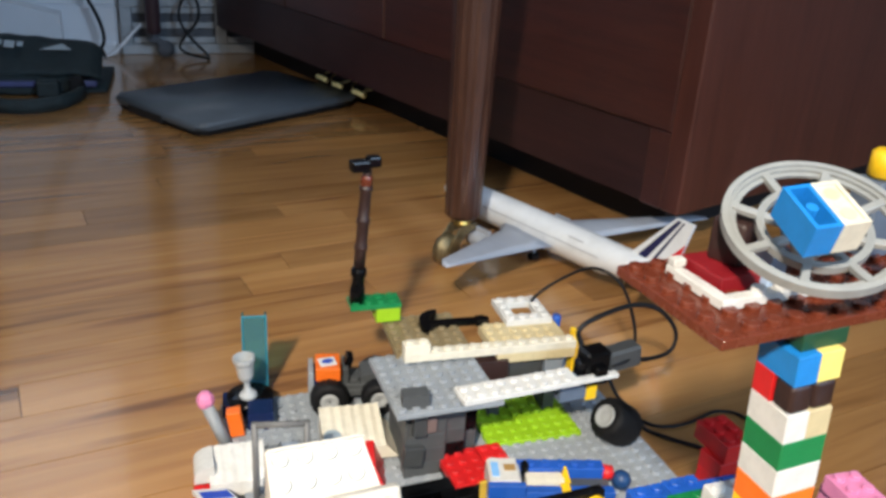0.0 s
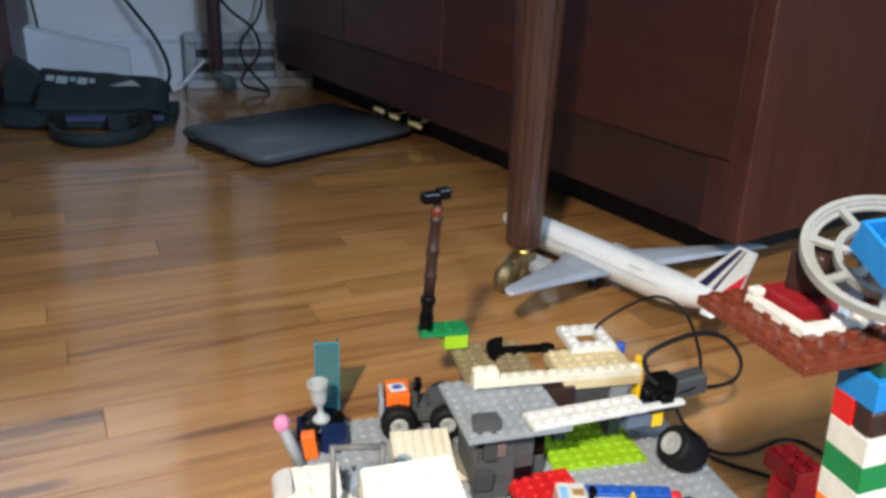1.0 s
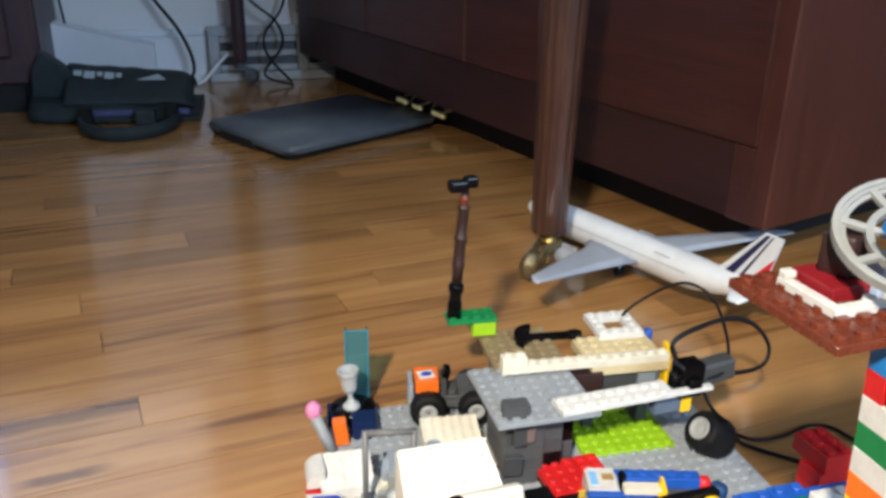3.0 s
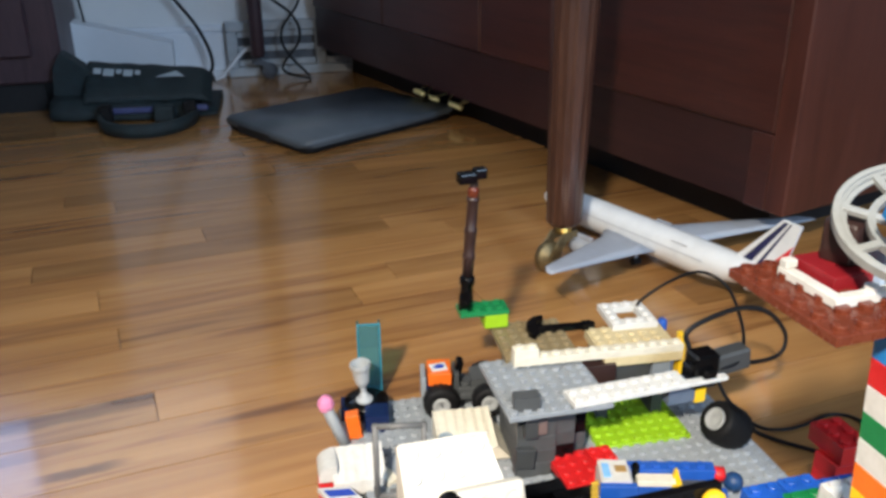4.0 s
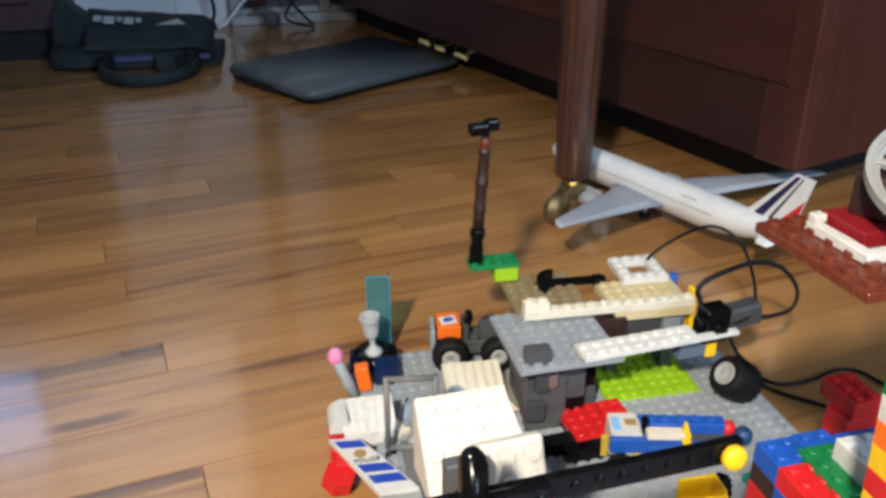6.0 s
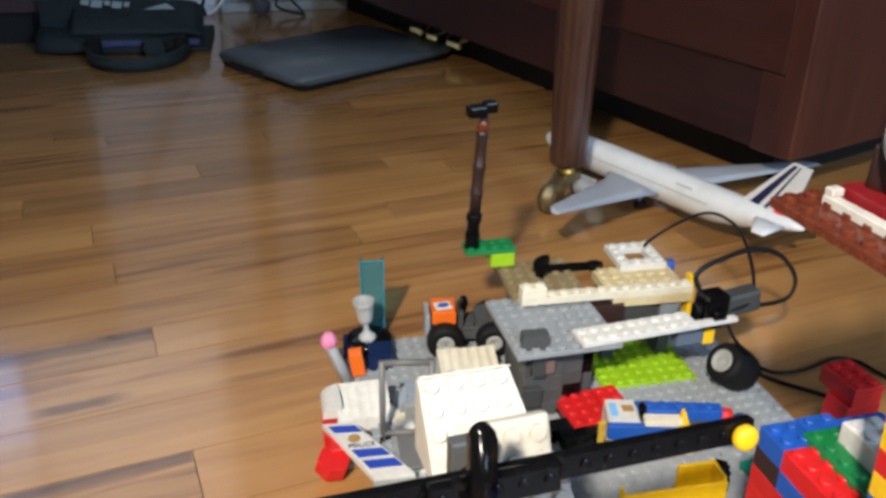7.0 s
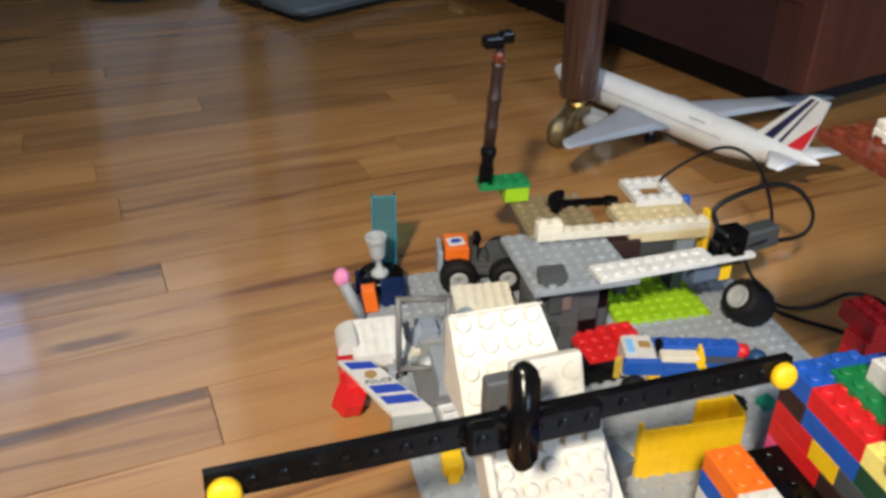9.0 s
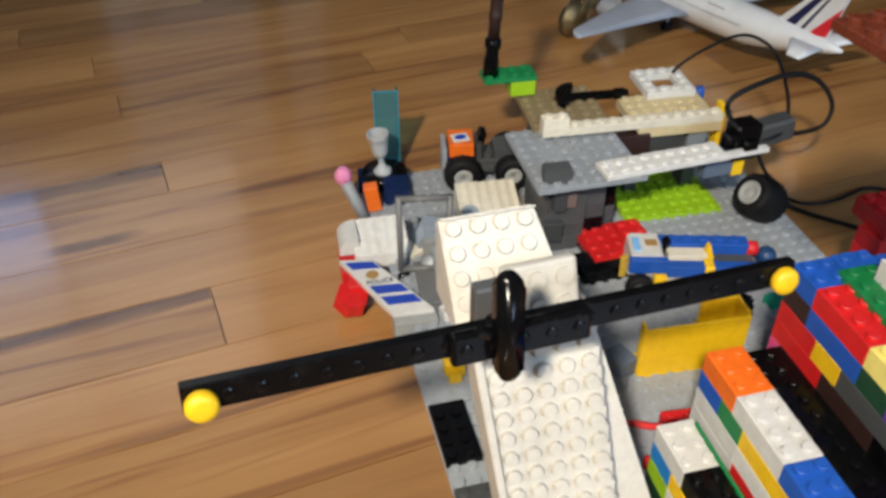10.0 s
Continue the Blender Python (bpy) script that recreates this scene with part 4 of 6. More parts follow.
def sensor():
    g = thing("cable_connector", "black and grey plug block with black cables beside the deck", "connector", pose(0.2055, 0.4335, 0.0535, 0, 0, 4))
    part("plug", box(bmesh.new(), -0.001, 0, -0.002, 0.016, 0.014, 0.021, 0.0015), plastic("black"), g)
    part("plug_clip", box(bmesh.new(), 0.003, -0.004, 0.004, 0.012, 0.0, 0.013, 0.001), plastic("black"), g)
    part("grey_block", box(bmesh.new(), 0.0165, 0.002, 0.001, 0.041, 0.014, 0.0155, 0.0015, pose(0, 0, 0, 0, -6, 0)), plastic("slate"), g, "dark grey block")
    part("plug_boot", box(bmesh.new(), -0.004, 0.003, 0.002, 0.001, 0.012, 0.014, 0.0012), plastic("black"), g)
    return g


sensor()
tagged(tube("cable", [(0.214, 0.447, 0.060), (0.211, 0.455, 0.070), (0.210, 0.458, 0.078), (0.222, 0.460, 0.084), (0.251, 0.465, 0.087), (0.272, 0.465, 0.081), (0.285, 0.462, 0.065), (0.280, 0.458, 0.053), (0.258, 0.453, 0.053), (0.236, 0.449, 0.060)], 0.0017, CABLE, flat=0.6), "black flat cable looped above the connector", "cable", "cables beside the connector")
tagged(tube("cable", [(0.209, 0.524, 0.060), (0.211, 0.524, 0.068), (0.226, 0.520, 0.081), (0.240, 0.510, 0.093), (0.249, 0.500, 0.095), (0.257, 0.488, 0.088), (0.254, 0.466, 0.075), (0.245, 0.448, 0.068), (0.236, 0.4385, 0.0650), (0.226, 0.437, 0.063), (0.218, 0.440, 0.062)], 0.0011, CABLE), "thin black cable arching from the white frame", "cable", "cables beside the connector")
tagged(tube("cable", [(0.223, 0.441, 0.056), (0.229, 0.435, 0.042), (0.241, 0.434, 0.030), (0.258, 0.452, 0.010), (0.264, 0.456, 0.004), (0.272, 0.449, 0.002), (0.284, 0.445, 0.002), (0.298, 0.446, 0.002), (0.310, 0.4495, 0.002), (0.324, 0.4525, 0.002), (0.336, 0.447, 0.002), (0.341, 0.433, 0.002), (0.350, 0.40, 0.002)], 0.0012, CABLE), "black cable running along the floor", "cable", "cables beside the connector")
tagged(tube("cable", [(0.256, 0.442, 0.012), (0.263, 0.446, 0.003), (0.272, 0.436, 0.002), (0.281, 0.427, 0.002), (0.292, 0.416, 0.002), (0.302, 0.402, 0.002), (0.304, 0.380, 0.002)], 0.0014, CABLE), "black cable running along the floor", "cable", "cables beside the connector")


def small_car():
    g = model("toy_buggy", "small toy buggy with an orange cab and grey body", "toy car", 6.6, 64.6, BASE, -10)
    g.matrix_world = g.matrix_world @ Matrix.Scale(1.42, 4)
    brick(g, 0.3, 0.6, 2, 4.6, 1.8, "dark_grey", 1, False, "plate")
    brick(g, 0.3, 0.5, 3, 1.5, 1.9, "navy", 2, False, "brick")
    brick(g, 0.40, 0.40, 5, 1.42, 1.8, "orange", 2.0, False, "cab")
    d = new("decal")
    d.parent = g
    d.matrix_local = pose(1.10 * U, 1.2 * U, 7.0 * PH, 0, 0, 12) @ Matrix.Scale(0.85, 4)
    part("decal_ground", box(bmesh.new(), -0.0048, -0.0040, 0, 0.0044, 0.0040, 0.0004), PRINT["white"], d, "white printed ground")
    bm = lathe(bmesh.new(), [(0.0026, 0.0003), (0.0026, 0.0008), (0.0004, 0.0008)], 16, Matrix.Diagonal((1.25, 0.75, 1, 1)))
    part("decal_mark", bm, PRINT["blue"], d, "blue oval mark")
    brick(g, 0.0, 0.5, 1.5, 0.3, 1.7, "grey", 4.8, False, "grille")
    brick(g, 1.95, 0.7, 3, 0.35, 1.6, "dark_grey", 3.4, False, "cab_back")
    brick(g, 2.2, 0.6, 3, 2, 1.8, "dark_grey", 1, True, "plate")
    bm = prism(bmesh.new(), [(0, 0), (0.0115, 0), (0.0115, 0.0030), (0.0055, 0.0050), (0, 0.0036)], 0, 0.013, Matrix.Rotation(radians(90), 4, "X"))
    part("rear_slope", bm, plastic("dark_grey"), g).matrix_local = pose(3.0 * U, 2.3 * U, 4 * PH)
    part("lever", box(bmesh.new(), 0, 0, 0, 0.0034, 0.0070, 0.0105, 0.0006), plastic("black"), g).matrix_local = pose(0.0148, 0.009, 4.6 * PH, 0, 16, 0)
    for x in (1.15, 4.0):
        toy_wheel(g, pose(x * U, 0.0, 0.0090, 90, 0, 0), 0.0089 if x < 2 else 0.0084, 0.008, "hub_grey")
        toy_wheel(g, pose(x * U, 2.7 * U, 0.0084, -90, 0, 0), 0.0082, 0.008, "dark_grey")
    return g


small_car()


def trophy_corner():
    g = model("toy_fountain", "clear teal panel behind a smoky toy goblet on a dark base", "toy model", -0.3, 66.0, BASE, -8)
    brick(g, 0.2, 0.0, 0, 4, 2, "navy", 3, False, "brick")
    bm = lathe(bmesh.new(), [(0.0135, 0), (0.0150, 0.002), (0.0150, 0.004), (0.006, 0.0055)], 24)
    part("round_base", bm, plastic("black"), g, "", True).matrix_local = pose(2.4 * U, 0.9 * U, 2.4 * PH)
    bm = lathe(bmesh.new(), [(0.0068, 0), (0.0066, 0.002), (0.0040, 0.004), (0.0022, 0.007), (0.0022, 0.0115), (0.0044, 0.0130), (0.0056, 0.0150), (0.0068, 0.0240), (0.0082, 0.0270), (0.0082, 0.0295), (0.0068, 0.0295), (0.0050, 0.020), (0.0010, 0.0150)], 12)
    part("goblet", bm, SMOKE_CLEAR, g, "smoky clear goblet").matrix_local = pose(2.25 * U, 0.6 * U, 3.9 * PH, 0, -4, 0) @ Matrix.Diagonal((0.86, 0.86, 1.0, 1.0))
    bm = bmesh.new()
    box(bm, 0, 0, 0, 2 * U, 0.0014, 0.0575, 0.0004)
    box(bm, 0, 0.0014, 0, 0.0014, 0.0070, 0.0575, 0.0004)
    box(bm, 2 * U - 0.0014, 0.0014, 0, 2 * U, 0.0070, 0.0575, 0.0004)
    box(bm, 0.0014, 0.0014, 0, 2 * U - 0.0014, 0.0070, 0.0025)
    part("clear_panel", bm, TEAL_CLEAR, g, "transparent teal panel").matrix_local = pose(1.85 * U, 3.6 * U, 0.0)
    for x0, z0, x1, z1 in ((-0.0002, 0.0, 0.0009, 0.0577), (2 * U - 0.0009, 0.0, 2 * U + 0.0002, 0.0577), (0.0009, 0.0567, 2 * U - 0.0009, 0.0577)):
        part("panel_edge", box(bmesh.new(), x0, -0.0003, z0, x1, 0.0012, z1, 0.0002), plastic("clear_cyan"), g, "bright cyan edge of the clear panel").matrix_local = pose(1.85 * U, 3.6 * U, 0.0)
    part("panel_foot", box(bmesh.new(), 0.0005, 0.001, 0, 2 * U - 0.0005, 0.0075, 0.0050, 0.0005), plastic("clear_cyan"), g, "bright cyan foot of the clear panel").matrix_local = pose(1.85 * U, 3.5 * U, 0.0002)
    brick(g, 0.9, -2.9, 0, 1.1, 1.0, "orange", 5.4, False, "brick", pose(0, 0, 0, 0, -8, 0))
    brick(g, 2.2, -2.0, 0, 2, 2, "navy", 4, False, "brick")
    # grey arm with a pink ball
    A = spot(-0.3, 66.0, BASE, -8).inverted() @ Vector((-0.002, 0.499, BASE + 0.001))
    E = spot(-0.3, 66.0, BASE, -8).inverted() @ Vector((-0.0115, 0.5085, 0.0275))
    part("arm", cyl(bmesh.new(), A, E, 0.0037, n=14), plastic("grey"), g, "grey round bar", True)
    bm = bmesh.new()
    bmesh.ops.create_uvsphere(bm, u_segments=8, v_segments=6, radius=0.0058)
    bmesh.ops.scale(bm, vec=(0.95, 0.95, 1.12), verts=bm.verts[:])
    part("ball", bm, plastic("pink"), g, "pink faceted ball end").location = E + Vector((-0.0006, 0.0006, 0.0030))
    return g


trophy_corner()


def ribbed_block(w, d, ribs, front, back, amp=0.0004):
    """A block w wide and d deep with rounded ribs that run from front to back; its top rises from front to back."""
    bm = bmesh.new()
    n = ribs * 8
    rows = []
    for y, h in ((0, front), (d, back)):
        low, top = [], []
        for i in range(n + 1):
            x = w * i / n
            low.append(bm.verts.new((x, y, 0)))
            top.append(bm.verts.new((x, y, h + amp * math.cos(2 * math.pi * ribs * i / n))))
        rows.append((low, top))
    (a, b), (c, e) = rows
    for i in range(n):
        bm.faces.new((b[i], b[i + 1], e[i + 1], e[i]))
        bm.faces.new((a[i], c[i], c[i + 1], a[i + 1]))
        bm.faces.new((a[i], a[i + 1], b[i + 1], b[i]))
        bm.faces.new((c[i], e[i], e[i + 1], c[i + 1]))
    bm.faces.new((a[0], b[0], e[0], c[0]))
    bm.faces.new((a[n], c[n], e[n], b[n]))
    return bm


def police_craft():
    g = model("toy_aircraft", "white and grey toy police aircraft with striped tail fin", "toy aircraft", 0.0, 46.5, BASE, -4)
    # grey platforms
    brick(g, 0.2, 1, 0, 4, 8, "grey", 3, True, "plate")
    brick(g, 2.6, 4, 3, 3, 4, "grey", 4, False, "brick")
    brick(g, 2.2, 9, 2, 2, 3, "pale_grey", 4, False, "brick")
    brick(g, 2.4, 9.4, 6, 1.2, 1.6, "mist_blue", 2, False, "canopy")
    S = spot(0.0, 46.5, BASE, -4).inverted()
    # ribbed white wing block with a smooth rounded end
    part("ribbed_wing", ribbed_block(0.031, 0.026, 5, 0.0092, 0.0165, 0.00022), plastic("white"), g, "ribbed white wing block").matrix_local = S @ pose(-0.0160, 0.4450, 0.0080, 0, 0, -3)
    bm = prism(bmesh.new(), [(0, 0)] + [(0.0110 - 0.0110 * math.cos(a), 0.003 + 0.0095 * math.sin(a)) for a in [radians(10 * k) for k in range(10)]] + [(0.0110, 0)], -0.021, 0, Matrix.Rotation(radians(90), 4, "X"))
    part("rounded_end", bm, plastic("white"), g, "smooth white rounded wing end").matrix_local = S @ pose(-0.0240, 0.4515, 0.0145, 0, 0, -3) @ Matrix.Diagonal((1, 0.92, 0.85, 1))
    part("wing_foot", box(bmesh.new(), -0.012, 0.448, 0.0032, 0.013, 0.470, 0.0081), plastic("grey"), g).matrix_local = S
    brick(g, -3.75, 8.3, 0, 2.2, 3, "red", 2.6, False, "plate")
    # tail fin plate
    t = new("tail_fin")
    t.parent = g
    t.matrix_local = pose(0, 0, 0.0165, 0, 0, 0)
    O = [(-0.0305, 0.0672), (-0.0130, 0.0658), (0.0150, 0.0190), (-0.0068, 0.0190)]
    part("fin_plate", prism(bmesh.new(), O[::-1], -0.003, 0.0, None), plastic("white"), t)

    def on(u, v):
        a = (O[0][0] + (O[3][0] - O[0][0]) * v, O[0][1] + (O[3][1] - O[0][1]) * v)
        b = (O[1][0] + (O[2][0] - O[1][0]) * v, O[1][1] + (O[2][1] - O[1][1]) * v)
        return (a[0] + (b[0] - a[0]) * u, a[1] + (b[1] - a[1]) * u)
    for v0, v1 in ((0.06, 0.19), (0.52, 0.66), (0.72, 0.86)):
        part("stripe", prism(bmesh.new(), [on(0.10, v0), on(0.10, v1), on(0.94, v1), on(0.94, v0)], 0, 0.0004), PRINT["blue"], t, "blue stripe")
    c = on(0.5, 0.31)
    part("badge", cyl(bmesh.new(), (c[0], c[1], 0), (c[0], c[1], 0.0004), 0.0036, n=10), PRINT["gold"], t, "gold badge")
    cu = bpy.data.curves.new("lettering", "FONT")
    cu.body, cu.size, cu.extrude, cu.align_x = "POLICE", 0.0045, 0.0002, "CENTER"
    me = bpy.data.meshes.new("lettering")
    tmp = bpy.data.objects.new("lettering", cu)
    scene.collection.objects.link(tmp)
    dg = bpy.context.evaluated_depsgraph_get()
    me = bpy.data.meshes.new_from_object(tmp.evaluated_get(dg))
    bpy.data.objects.remove(tmp)
    o = obj("lettering", me, PRINT["navy"], t, "dark blue printed word")
    q = on(0.46, 0.475)
    o.matrix_local = pose(q[0], q[1], 0.0003, 0, 0, 3)
    brick(g, -0.85, 1.75, 0, 2.9, 1.2, "pale_grey", 4.1, False, "brick")
    brick(g, 1.3, 3.4, 3, 3.4, 4.6, "stone", 1, False, "tile")
    for i in range(2):
        brick(g, -0.4 + i * 1.3, 7.0 - i * 5, 0, 1, 1, "grey", 4, False, "brick")
    c = new("bracket")
    c.parent = g
    c.matrix_local = S @ pose(0.0205, 0.3830, 0.0145, 0, 0, 8)
    for a in ((0, 0, 0, 0.0100, 0.0014, 0.0050), (0, 0.0014, 0, 0.0014, 0.0080, 0.0050), (0.0014, 0.0066, 0, 0.0100, 0.0080, 0.0050)):
        part("bracket_side", box(bmesh.new(), *a, 0.0003), plastic("white"), c, "small white bracket side")
    part("bracket_foot", box(bmesh.new(), 0.001, 0.001, 0.003 - 0.0145, 0.009, 0.007, -0.0001, 0.0003), plastic("dark_grey"), c)
    # red jewel piece hanging at the side
    bm = bmesh.new()
    prism(bm, [(0.0095 * math.cos(radians(60 * k)), 0.0095 * math.sin(radians(60 * k))) for k in range(6)], 0, 0.009)
    part("red_nut", bm, plastic("red"), g, "red six-sided piece").matrix_local = pose(-3.45 * U, 5.75 * U, 0.002, 14, 10, 12)
    brick(g, -3.4, 5.8, 2.4, 1.3, 2.4, "red", 2, False, "clip")
    # grey bar frame standing up
    f = new("bar_frame")
    f.parent = g
    f.matrix_local = pose(0.5 * U, 7.2 * U, 0.0)
    for a, b in (((-0.001, 0, 0.006), (-0.001, 0, 0.0620)), ((0.0258, -0.003, 0.006), (0.0258, -0.003, 0.0620)), ((-0.001, 0, 0.0606), (0.0258, -0.003, 0.0606)), ((-0.001, 0, 0.0135), (0.0258, -0.003, 0.0135))):
        part("bar", cyl(bmesh.new(), a, b, 0.0018, n=10), plastic("stone"), f, "", True)
    part("foot_pad", cyl(bmesh.new(), (0.0, 0, 0.0), (0.0, 0, 0.012), 0.0036, n=14), plastic("black"), f, "", True)
    # cabin parts between
    for r, x, y, turn in ((0.0098, 0.0290, 0.4530, 15), (0.0070, 0.0430, 0.4560, -20)):
        arc = [(r * math.cos(radians(q)), 0.004 + r * math.sin(radians(q))) for q in range(0, 181, 15)]
        arc = [(r, 0)] + arc + [(-r, 0), (0.0022 - r, 0)] + [((r - 0.0022) * math.cos(radians(q)), 0.004 + (r - 0.0022) * math.sin(radians(q))) for q in range(180, -1, -15)] + [(r - 0.0022, 0)]
        part("windscreen", prism(bmesh.new(), arc, -0.005, 0.005, Matrix.Rotation(radians(90), 4, "X")), plastic("mist_blue"), g, "pale blue-grey curved windscreen").matrix_local = S @ pose(x, y, 0.0126, 0, 0, turn)
    brick(g, 6.0, 7.0, 0, 2, 5, "grey", 5, True, "brick")
    arch = lathe(bmesh.new(), [(0.0050, -0.004), (0.0064, -0.004), (0.0064, 0.004), (0.0050, 0.004), (0.0050, -0.004)], 20)
    part("clear_arch", arch, SMOKE_CLEAR, g, "pale smoky clear arch", True).matrix_local = pose(2.7 * U, 7.6 * U, 0.0105, 90, 0, 20)
    wedge = prism(bmesh.new(), [(0.0145, 0.4400), (0.0285, 0.4455), (0.0145, 0.4560)], 0.0128, 0.0158)
    part("cream_wedge", wedge, plastic("cream"), g, "small cream wedge").matrix_local = S
    # white printed slope behind
    part("white_slope", ribbed_block(0.037, 0.034, 6, 0.0090, 0.0165, 0.0003), plastic("cream"), g, "cream white ribbed slope").matrix_local = S @ pose(0.0508, 0.4600, 0.0075, 0, 0, -6)
    bm = prism(bmesh.new(), [(0, 0), (0, 0.0092), (0.0080, 0.0)], -0.034, 0, Matrix.Rotation(radians(90), 4, "X"))
    part("slope_end", bm, plastic("cream"), g, "sloping end of the ribbed piece").matrix_local = S @ pose(0.0876, 0.4562, 0.0075, 0, 0, -6)
    part("slope_print", cyl(bmesh.new(), (0.004, 0.006, 0), (0.004, 0.006, 0.0012), 0.0052, n=20), PRINT["mist"], g, "grey-blue printed patch").matrix_local = S @ pose(0.0525, 0.4615, 0.0187, 12, 0, -6)
    part("slope_foot", box(bmesh.new(), 0.002, -0.032, 0, 0.030, -0.002, 0.0046, 0.0003), plastic("grey"), g).matrix_local = S @ pose(0.052, 0.495, BASE, 0, 0, -6)
    bm = prism(bmesh.new(), [(0, 0), (0, 0.017), (0.005, 0.017), (0.012, 0.0)], 0, 0.026, Matrix.Rotation(radians(90), 4, "X"))
    part("red_slope", bm, plastic("red"), g, "red slope").matrix_local = S @ pose(0.075, 0.459, BASE, 0, 0, -12)
    brick(g, 6.4, 1.0, 0, 4, 1, "dark_grey", 4, False, "brick")
    return g


police_craft()


def red_and_beam():
    g = model("red_plate", "red studded plate on a black beam", "toy plate", 13.7, 51.4, BASE, 2)
    brick(g, 0.9, 0.2, 1.5, 3, 4, "red", 1.5, True, "plate")
    brick(g, 4.0, 1.2, 1.5, 2, 3, "red", 1.5, True, "plate")
    brick(g, 0.9, 0.2, 0, 3, 4, "black", 1.5, False, "plate")
    brick(g, -0.4, -0.9, 0, 5, 1, "black", 3, False, "beam")
    brick(g, -3.1, 0.2, 0, 3.9, 1.3, "black", 3, False, "beam")
    return g


red_and_beam()


def racer():
    g = model("toy_racer", "blue, white and yellow toy racer with a red tip", "toy vehicle", 16.3, 49.6, BASE + 0.006, -16)
    g.matrix_world = g.matrix_world @ Matrix.Scale(1.10, 4)
    brick(g, 0.3, 1.8, 1, 7.4, 1, "blue", 3, True, "side_block")
    brick(g, 2.27, -0.1, 1, 5.8, 0.75, "blue", 2, False, "side_block")
    brick(g, -0.15, -0.15, 1.7, 2.4, 0.5, "blue", 2.6, False, "side_block")
    brick(g, 2.4, 0.85, 0.5, 2.5, 0.9, "cream", 3, False, "slope")
    brick(g, 2.4, -0.4, -0.6, 3.0, 0.6, "white", 1, False, "plate")
    brick(g, 4.95, 0.85, 0.3, 3, 0.9, "dark_grey", 2, False, "plate")
    bm = prism(bmesh.new(), [(0, 0.001), (0.0008, 0.0128), (0.0022, 0.0138), (0.0158, 0.0138), (0.0172, 0.0125), (0.0180, 0.0)], 0, 0.0180, Matrix.Rotation(radians(90), 4, "X"))
    part("cockpit", bm, plastic("white"), g, "white cockpit").matrix_local = pose(-0.001, 2.55 * U, 0.001)
    part("window", box(bmesh.new(), 0.0012, 0.0055, 0.0147, 0.0050, 0.0165, 0.0153), PRINT["skyblue"], g, "pale blue window print")
    part("badge", box(bmesh.new(), 0.0078, 0.0100, 0.0147, 0.0138, 0.0150, 0.0153), PRINT["gold"], g, "gold printed badge")
    bm = prism(bmesh.new(), [(0, 0), (0.0030, 0.0125), (0.0042, 0.0125), (0.0085, 0.0)], 0, 0.0034, Matrix.Rotation(radians(90), 4, "X"))
    part("fin", bm, plastic("yellow"), g, "yellow fin").matrix_local = pose(4.55 * U, 1.65 * U, 0.003)
    part("fin", box(bmesh.new(), 4.6 * U, -0.2 * U, 0.0002, 5.2 * U, 0.8 * U, 0.0104, 0.0006), plastic("yellow"), g, "yellow upright plate")
    brick(g, 1.5, -0.4, -0.6, 0.8, 0.8, "yellow", 2, False, "plate")
    part("tip", cyl(bmesh.new(), (7.65 * U, 2.2 * U, 0.0085), (8.35 * U, 2.2 * U, 0.0085), 0.0042, 0.0038, 16), plastic("red"), g, "round red tip", True)
    bm = bmesh.new()
    bmesh.ops.create_uvsphere(bm, u_segments=16, v_segments=10, radius=0.0052)
    part("nose_ball", bm, plastic("deep_blue"), g, "dark blue round nose", True).location = (8.9 * U, 1.75 * U, 0.0065)
    part("hair_piece", box(bmesh.new(), 0.0172, 0.0125, 0.003, 0.0215, 0.0190, 0.0165, 0.002), plastic("black"), g)
    toy_wheel(g, pose(0.5 * U, -0.75 * U, 0.0010, 90, 0, 0), 0.0072, 0.006, "dark_grey")
    for i in range(5):
        part("chain_bead", cyl(bmesh.new(), (-0.0045, 0.006, -0.001 + i * 0.0026), (-0.0012, 0.006, -0.001 + i * 0.0030), 0.0013, n=8), plastic("gold"), g, "gold bead")
    return g


racer()


def yellow_tray():
    g = model("yellow_box", "yellow open-topped toy box panel standing on the base", "toy box", 13.3, 41.4, BASE, -3)
    w, d, h = 6.9 * U, 2.0 * U, 0.0325
    part("front_wall", box(bmesh.new(), 0, 0, 0, w, 0.0016, h, 0.0004), plastic("yellow"), g)
    part("end_wall", box(bmesh.new(), 0, 0.0016, 0, 0.0016, 0.0060, h + 0.0016, 0.0004), plastic("yellow"), g)
    part("end_wall", box(bmesh.new(), w - 0.0016, 0.0016, 0, w, d, h + 0.002, 0.0004), plastic("yellow"), g)
    part("bottom", box(bmesh.new(), 0.0016, 0.0016, 0, w - 0.0016, d, 0.0018), plastic("yellow"), g)
    brick(g, 4.3, 1.55, 0.6, 2.35, 0.3, "yellow", 10.2, False, "back_wall")
    return g


yellow_tray()


